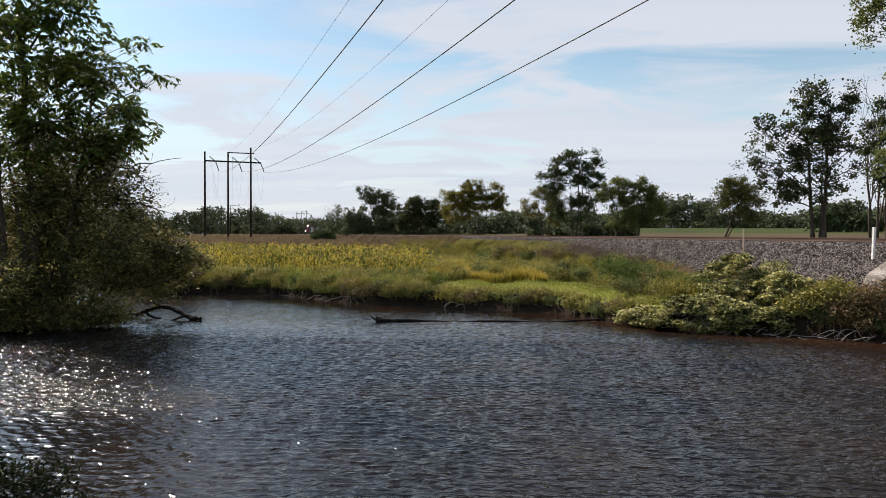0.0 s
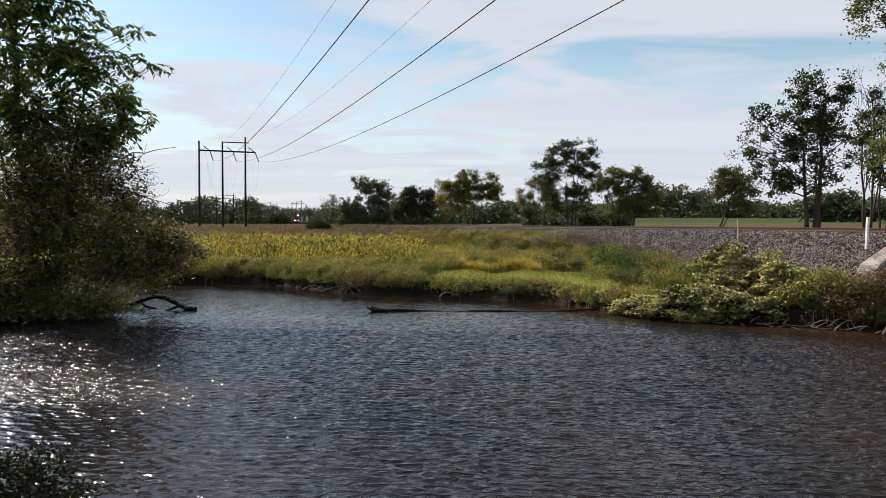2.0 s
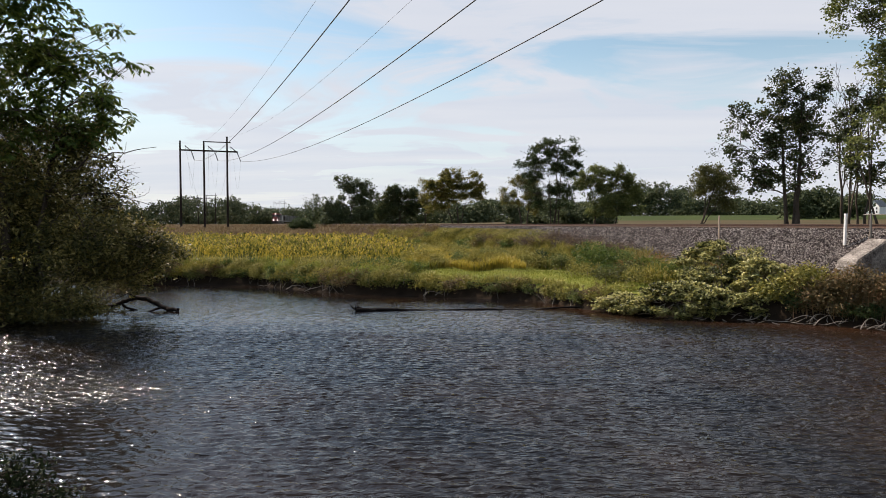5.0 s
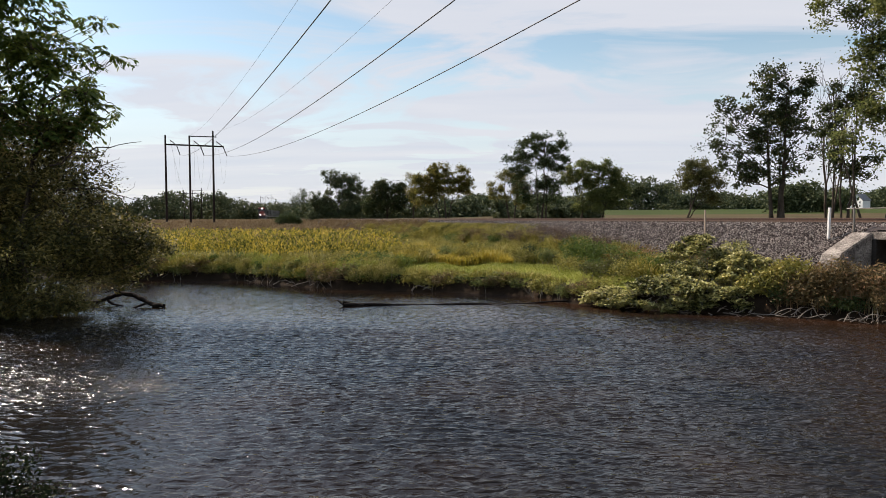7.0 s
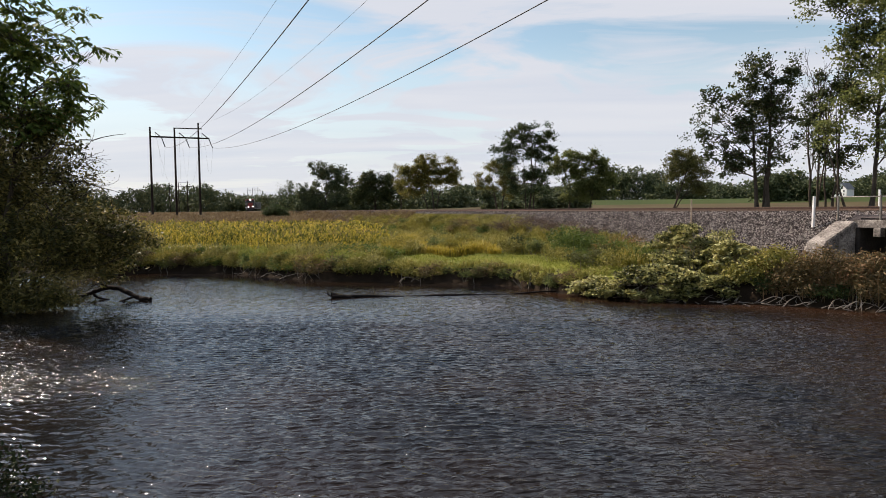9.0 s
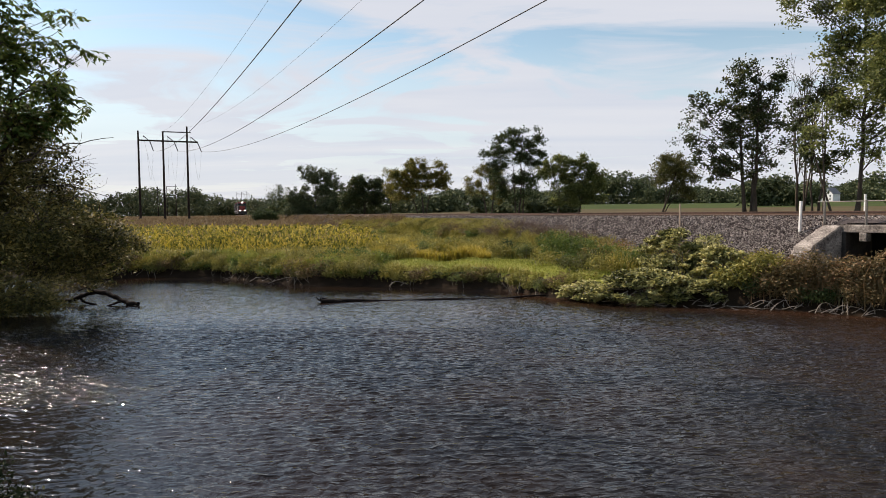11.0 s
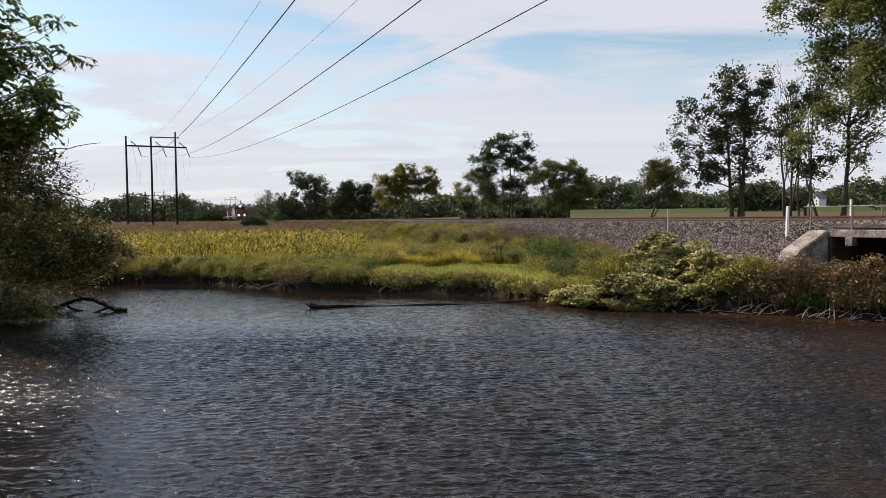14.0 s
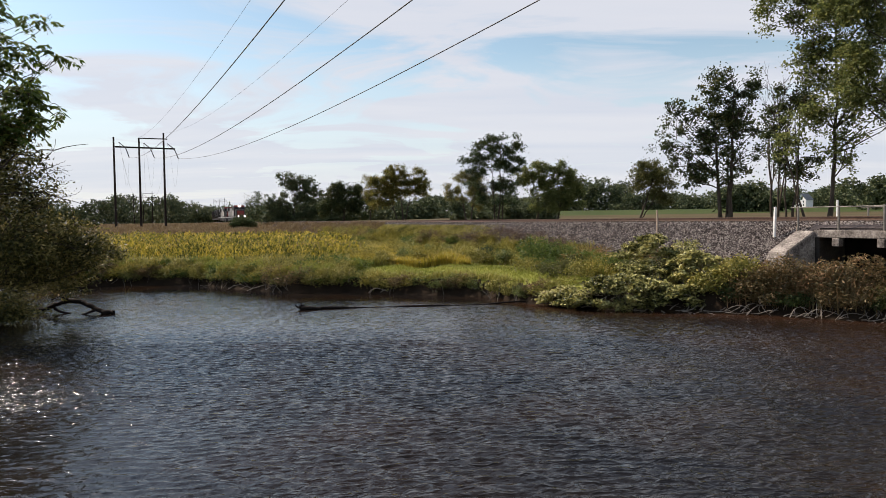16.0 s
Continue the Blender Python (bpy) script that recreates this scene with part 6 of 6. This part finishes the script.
def build_driftwood():
    rng = np.random.default_rng(71)
    # long half-sunk log
    log = thing("sunken_log", "long black log lying half sunk across the current", "log")
    a, b = np.array([-6.0, 32.0, 0.05]), np.array([4.5, 33.5, 0.045])
    pts = []
    for q in np.linspace(0, 1, 24):
        p = a + (b - a) * q + np.array([0, 0.12 * math.sin(q * 7), 0.03 * math.sin(q * 15) - 0.05 * math.sin(q * math.pi)])
        pts.append((p, (0.062 - 0.02 * q) * rng.uniform(0.8, 1.2)))
    root = limb(rng, (-6.15, 31.95, 0.06), (-5.2, 32.05, 0.02), 0.10, 0.07, 6, 0.03)
    stubs = [limb(rng, (-6.1, 31.95, 0.08), (-6.35 + 0.25 * k, 31.9 - 0.1 * k, 0.26 + 0.05 * (k % 2)), 0.06, 0.025, 4) for k in range(2)]
    snag = limb(rng, (-4.2, 32.3, 0.05), (-4.35, 32.3, 0.55), 0.012, 0.004, 4)
    part("trunk", raw_mesh("trunk", *tubes([pts, root, snag] + stubs + [limb(rng, (-6.1, 32, 0.2), (-5.6, 32, 0.02), 0.05, 0.03, 4)], 8), M["wet_wood"], True), log)
    # crooked branch out of the water by the scrub
    br = thing("crooked_branch", "crooked black branch arching out of the water", "branch")
    p = [(-18.9, 32.2, 0.10), (-17.8, 32.0, 0.22), (-17.0, 31.9, 0.50), (-16.6, 31.85, 0.62), (-16.0, 31.8, 0.52), (-15.3, 31.6, 0.24), (-14.9, 31.5, 0.10), (-14.4, 31.4, 0.09)]
    rr = (0.05, 0.09, 0.11, 0.12, 0.12, 0.10, 0.12, 0.09)
    main = []
    for q in np.linspace(0, 7, 43):
        c = [np.interp(q, range(8), [v[k] for v in p]) for k in range(3)]
        main.append((np.array(c) + rng.normal(size=3) * 0.016, float(np.interp(q, range(8), rr)) * rng.uniform(0.82, 1.15)))
    side = [limb(rng, (-17.4, 32, 0.35), (-16.6, 31.9, 0.0), 0.07, 0.04, 5), limb(rng, (-16.6, 31.85, 0.6), (-16.9, 31.7, 0.78), 0.06, 0.03, 4), limb(rng, (-17.6, 32.2, 0.6), (-16.2, 32.6, 1.0), 0.03, 0.01, 6, 0.06),
            limb(rng, (-15.2, 31.6, 0.2), (-15.9, 31.3, -0.05), 0.06, 0.04, 4), limb(rng, (-16.4, 32.5, 0.95), (-15.4, 32.7, 0.8), 0.012, 0.005, 5)]
    part("limb", raw_mesh("limb", *tubes([main] + side, 8), M["wet_wood"], True), br)
    # bleached sticks along the waterline
    spots = [(-9.9, 40.6, 1.9, 12), (-11.6, 41.6, 1.4, -4), (-14.3, 44.3, 1.0, 10), (-3.0, 38.2, 1.2, -20), (5.4, 32.2, 1.2, -18), (8.2, 30.3, 1.6, -8), (10.6, 29.2, 1.8, -14), (12.2, 28.5, 1.6, -10), (13.6, 28.0, 1.7, 5), (15.2, 26.8, 1.3, -30), (11.2, 29.0, 1.2, 25), (14.4, 27.5, 1.0, 20), (9.2, 30.0, 1.1, 30), (16.4, 26.0, 1.4, -8)]
    for _ in range(26):
        x = rng.uniform(6.0, 17.5)
        spots.append((x, float(np.interp(x, RIVER[2:16, 0], RIVER[2:16, 1])) + rng.uniform(-0.45, 0.1), rng.uniform(0.5, 1.6), rng.uniform(-40, 30)))
    for x, y, L, a in spots:
        st = thing("driftwood_stick", "bleached driftwood stick stranded at the waterline", "driftwood", (x, y, 0.05), a, "driftwood along the bank")
        paths = [limb(rng, (-L / 2, 0, 0.02), (L / 2, 0, 0.10), 0.021, 0.006, 8, 0.14), limb(rng, (0.1, 0, 0.06), (L * 0.35, 0.15, 0.28), 0.02, 0.006, 4)]
        part("stick", raw_mesh("stick", *tubes(paths, 6), M["dead_wood"], True), st)


build_driftwood()


# ---- houses far off ----
def farm_house(az, d, z, w, l, h, roof, label, rz):
    x, y = far_of(az, d)
    ho = thing("farm_house", label, "house", (x, y, z), az + rz)
    bm = bmesh.new()
    v = [bm.verts.new(c) for c in ((-w / 2, -l / 2, -1), (w / 2, -l / 2, -1), (w / 2, -l / 2, h), (0, -l / 2, h + roof), (-w / 2, -l / 2, h))]
    u = [bm.verts.new((q.co.x, l / 2, q.co.z)) for q in v]
    bm.faces.new(v)
    bm.faces.new(u[::-1])
    for k in range(5):
        bm.faces.new((v[k], u[k], u[(k + 1) % 5], v[(k + 1) % 5]))
    bmesh.ops.recalc_face_normals(bm, faces=bm.faces)
    part("wall", bm, ho, "", M["house_wall"])
    s = math.hypot(w / 2 + 0.4, roof * (w / 2 + 0.4) / (w / 2))
    tilt = math.degrees(math.atan2(roof, w / 2))
    for sg in (-1, 1):
        part("roof", boxed((s, l + 0.8, 0.2), (sg * (w / 4 + 0.1), 0, h + roof / 2 + 0.12), (0, sg * tilt, 0), 0.0), ho, "", M["house_roof"])
    for k, wx in enumerate((-w * 0.25, w * 0.25)):
        for wz in (h * 0.3, h * 0.75):
            part("window", boxed((0.6, 0.08, 1.0), (wx, -l / 2 - 0.03, wz)), ho, "", M["glass"])
    return ho


farm_house(azimuth(1423, -0.88), 430, 8.2, 5.6, 7, 4.0, 3.0, "white two-storey farmhouse with a steep gable", -30)
farm_house(azimuth(1404, -0.88), 432, 8.2, 4, 8, 2.0, 1.3, "low white farm building beside the house", 80)
farm_house(azimuth(790, -0.88), 330, 4.6, 3.6, 5, 2.2, 1.2, "small pale shed before the hedgerow", 20)


# ---- train ----
def build_locomotive():
    lo = thing("locomotive", "diesel locomotive, black and white sides, red nose, lit headlights", "locomotive")
    # local x forward, z from the rail's top
    part("frame", boxed((20.6, 3.0, 0.45), (0, 0, 1.35), (0, 0, 0), 0.05), lo, "", M["black_paint"])
    part("fuel_tank", boxed((6.5, 2.6, 0.75), (0, 0, 0.75), (0, 0, 0), 0.15), lo, "", M["black_paint"])
    part("hood", boxed((12.2, 1.9, 2.5), (-3.6, 0, 2.85), (0, 0, 0), 0.12), lo, "black long hood", M["black_paint"])
    part("radiator", boxed((3.4, 2.9, 1.0), (-7.6, 0, 3.75), (0, 0, 0), 0.15), lo, "", M["black_paint"])
    for k in range(5):
        for sg in (-1, 1):
            part("stripe", boxed((1.15, 0.03, 2.3), (-8.0 + 2.3 * k, sg * 0.968, 2.85), (0, 22, 0)), lo, "slanting white side stripe", M["white_paint"])
    for sg in (-1, 1):
        part("sill", boxed((20.4, 0.04, 0.16), (0, sg * 1.53, 1.42)), lo, "white side sill", M["white_paint"])
    cab = part("cab", boxed((3.2, 3.05, 3.0), (5.2, 0, 3.05), (0, 0, 0), 0.18), lo, "black cab", M["black_paint"])
    part("cab_brow", boxed((0.5, 2.9, 0.55), (6.64, 0, 4.42), (0, 0, 0), 0.12), cab, "dark red brow over the windscreens", M["red_paint"])
    for y in (-0.75, 0.75):
        part("windscreen", boxed((0.06, 1.0, 0.75), (6.82, y, 3.75), (0, 0, 0), 0.02), cab, "dark windscreen", M["glass"])
    for sg in (-1, 1):
        part("side_window", boxed((1.5, 0.06, 0.75), (5.2, sg * 1.54, 3.7), (0, 0, 0), 0.02), cab, "", M["glass"])
    for sg in (-1, 1):
        part("cab_panel", boxed((2.6, 0.03, 1.3), (5.2, sg * 1.545, 2.5), (0, 0, 0)), cab, "white cab side panel", M["white_paint"])
    nose = part("nose", boxed((2.2, 2.3, 2.0), (7.8, 0, 2.55), (0, 0, 0), 0.2), lo, "black nose with red front", M["black_paint"])
    part("nose_front", boxed((0.05, 1.9, 1.3), (8.9, 0, 2.5), (0, 0, 0), 0.02), nose, "dark red nose front", M["red_paint"])
    part("pilot", boxed((0.35, 2.9, 1.0), (10.2, 0, 0.75), (0, 0, 0), 0.05), lo, "black snow pilot", M["black_paint"])
    part("platform", boxed((1.6, 3.0, 0.5), (9.5, 0, 1.45), (0, 0, 0), 0.05), lo, "", M["red_paint"])
    for y in (-0.16, 0.16):
        part("headlight", cyl(bmesh.new(), 0.13, 0.13, (6.70, y, 4.42), (7.0, y, 4.42), 14), lo, "glowing headlight", M["lamp_glow"])
    for y in (-0.85, 0.85):
        part("ditch_light", cyl(bmesh.new(), 0.14, 0.14, (10.3, y, 1.62), (10.5, y, 1.62), 14), lo, "glowing ditch light", M["lamp_glow"])
    for x in (-6.6, 6.6):
        tr = part("truck", boxed((4.4, 2.5, 0.5), (x, 0, 0.72), (0, 0, 0), 0.08), lo, "", M["black_paint"])
        for dx in (-1.6, 0, 1.6):
            for y in (-0.75, 0.75):
                part("wheel", cyl(bmesh.new(), 0.5, 0.5, (x + dx, y - 0.07, 0.5), (x + dx, y + 0.07, 0.5), 18), tr, "", M["steel_dark"])
    for sg in (-1, 1):
        part("side_railing", cyl(bmesh.new(), 0.025, 0.025, (-10, sg * 1.42, 2.55), (3.4, sg * 1.42, 2.55), 6), lo, "", M["white_paint"])
    part("exhaust_stack", boxed((0.9, 0.7, 0.3), (-2.0, 0, 4.2), (0, 0, 0), 0.05), lo, "", M["black_paint"])
    return lo


def build_wagon(label, mat):
    w = thing("freight_wagon", label, "wagon", group="freight wagons behind the locomotives")
    part("body", boxed((16.6, 3.0, 3.0), (0, 0, 2.75), (0, 0, 0), 0.1), w, "", mat)
    part("underframe", boxed((17.6, 2.6, 0.35), (0, 0, 1.08), (0, 0, 0), 0.03), w, "", M["black_paint"])
    for k in range(9):
        for sg in (-1, 1):
            part("rib", boxed((0.14, 0.1, 2.8), (-7.6 + 1.9 * k, sg * 1.54, 2.72)), w, "", mat)
    for x in (-6.2, 6.2):
        for dx in (-0.9, 0.9):
            for y in (-0.75, 0.75):
                part("wheel", cyl(bmesh.new(), 0.46, 0.46, (x + dx, y - 0.07, 0.46), (x + dx, y + 0.07, 0.46), 16), w, "", M["steel_dark"])
    return w


engine = build_locomotive()
second = copy_thing(engine, pose(0, 0, 0))
for o in second.children_recursive:
    if o.name.startswith(("headlight", "ditch_light")):
        o.data = o.data.copy()
        o.data.materials[0] = M["glass"]
        o["label"] = "unlit lamp"
second["label"] = "second black and white diesel locomotive, coupled behind"
wagon = build_wagon("dark boxcar coupled in the train", M["black_paint"])
wagons = [wagon, copy_thing(wagon, pose(0, 0, 0)), copy_thing(wagon, pose(0, 0, 0))]

# ---- what moves ----
def along_track(distance, length, half=6.5):
    """Pose of a vehicle whose front is distance metres of line from the bridge."""
    s = S_BRIDGE + distance + length / 2
    p, _ = track_place(s)
    a, _ = track_place(s - half)
    b, _ = track_place(s + half)
    return pose(p[0], p[1], RAIL_Z, 0, 0, math.degrees(math.atan2(a[1] - b[1], a[0] - b[0])))


def motions():
    start, speed = 356.6, 11.2      # metres from the bridge at the start, and a second
    offs = [(engine, 0.0, 21.0), (second, 21.8, 21.0)] + [(w, 43.8 + 18.6 * k, 17.8) for k, w in enumerate(wagons)]
    for ob, back, length in offs:
        walk(ob, [(t, along_track(start - speed * t + back, length)) for t in np.arange(0, 16.01, 1.0)])
    walk(river, [(0.0, pose(0, 0, 0)), (16.0, pose(5.6, -3.2, 0))])


motions()
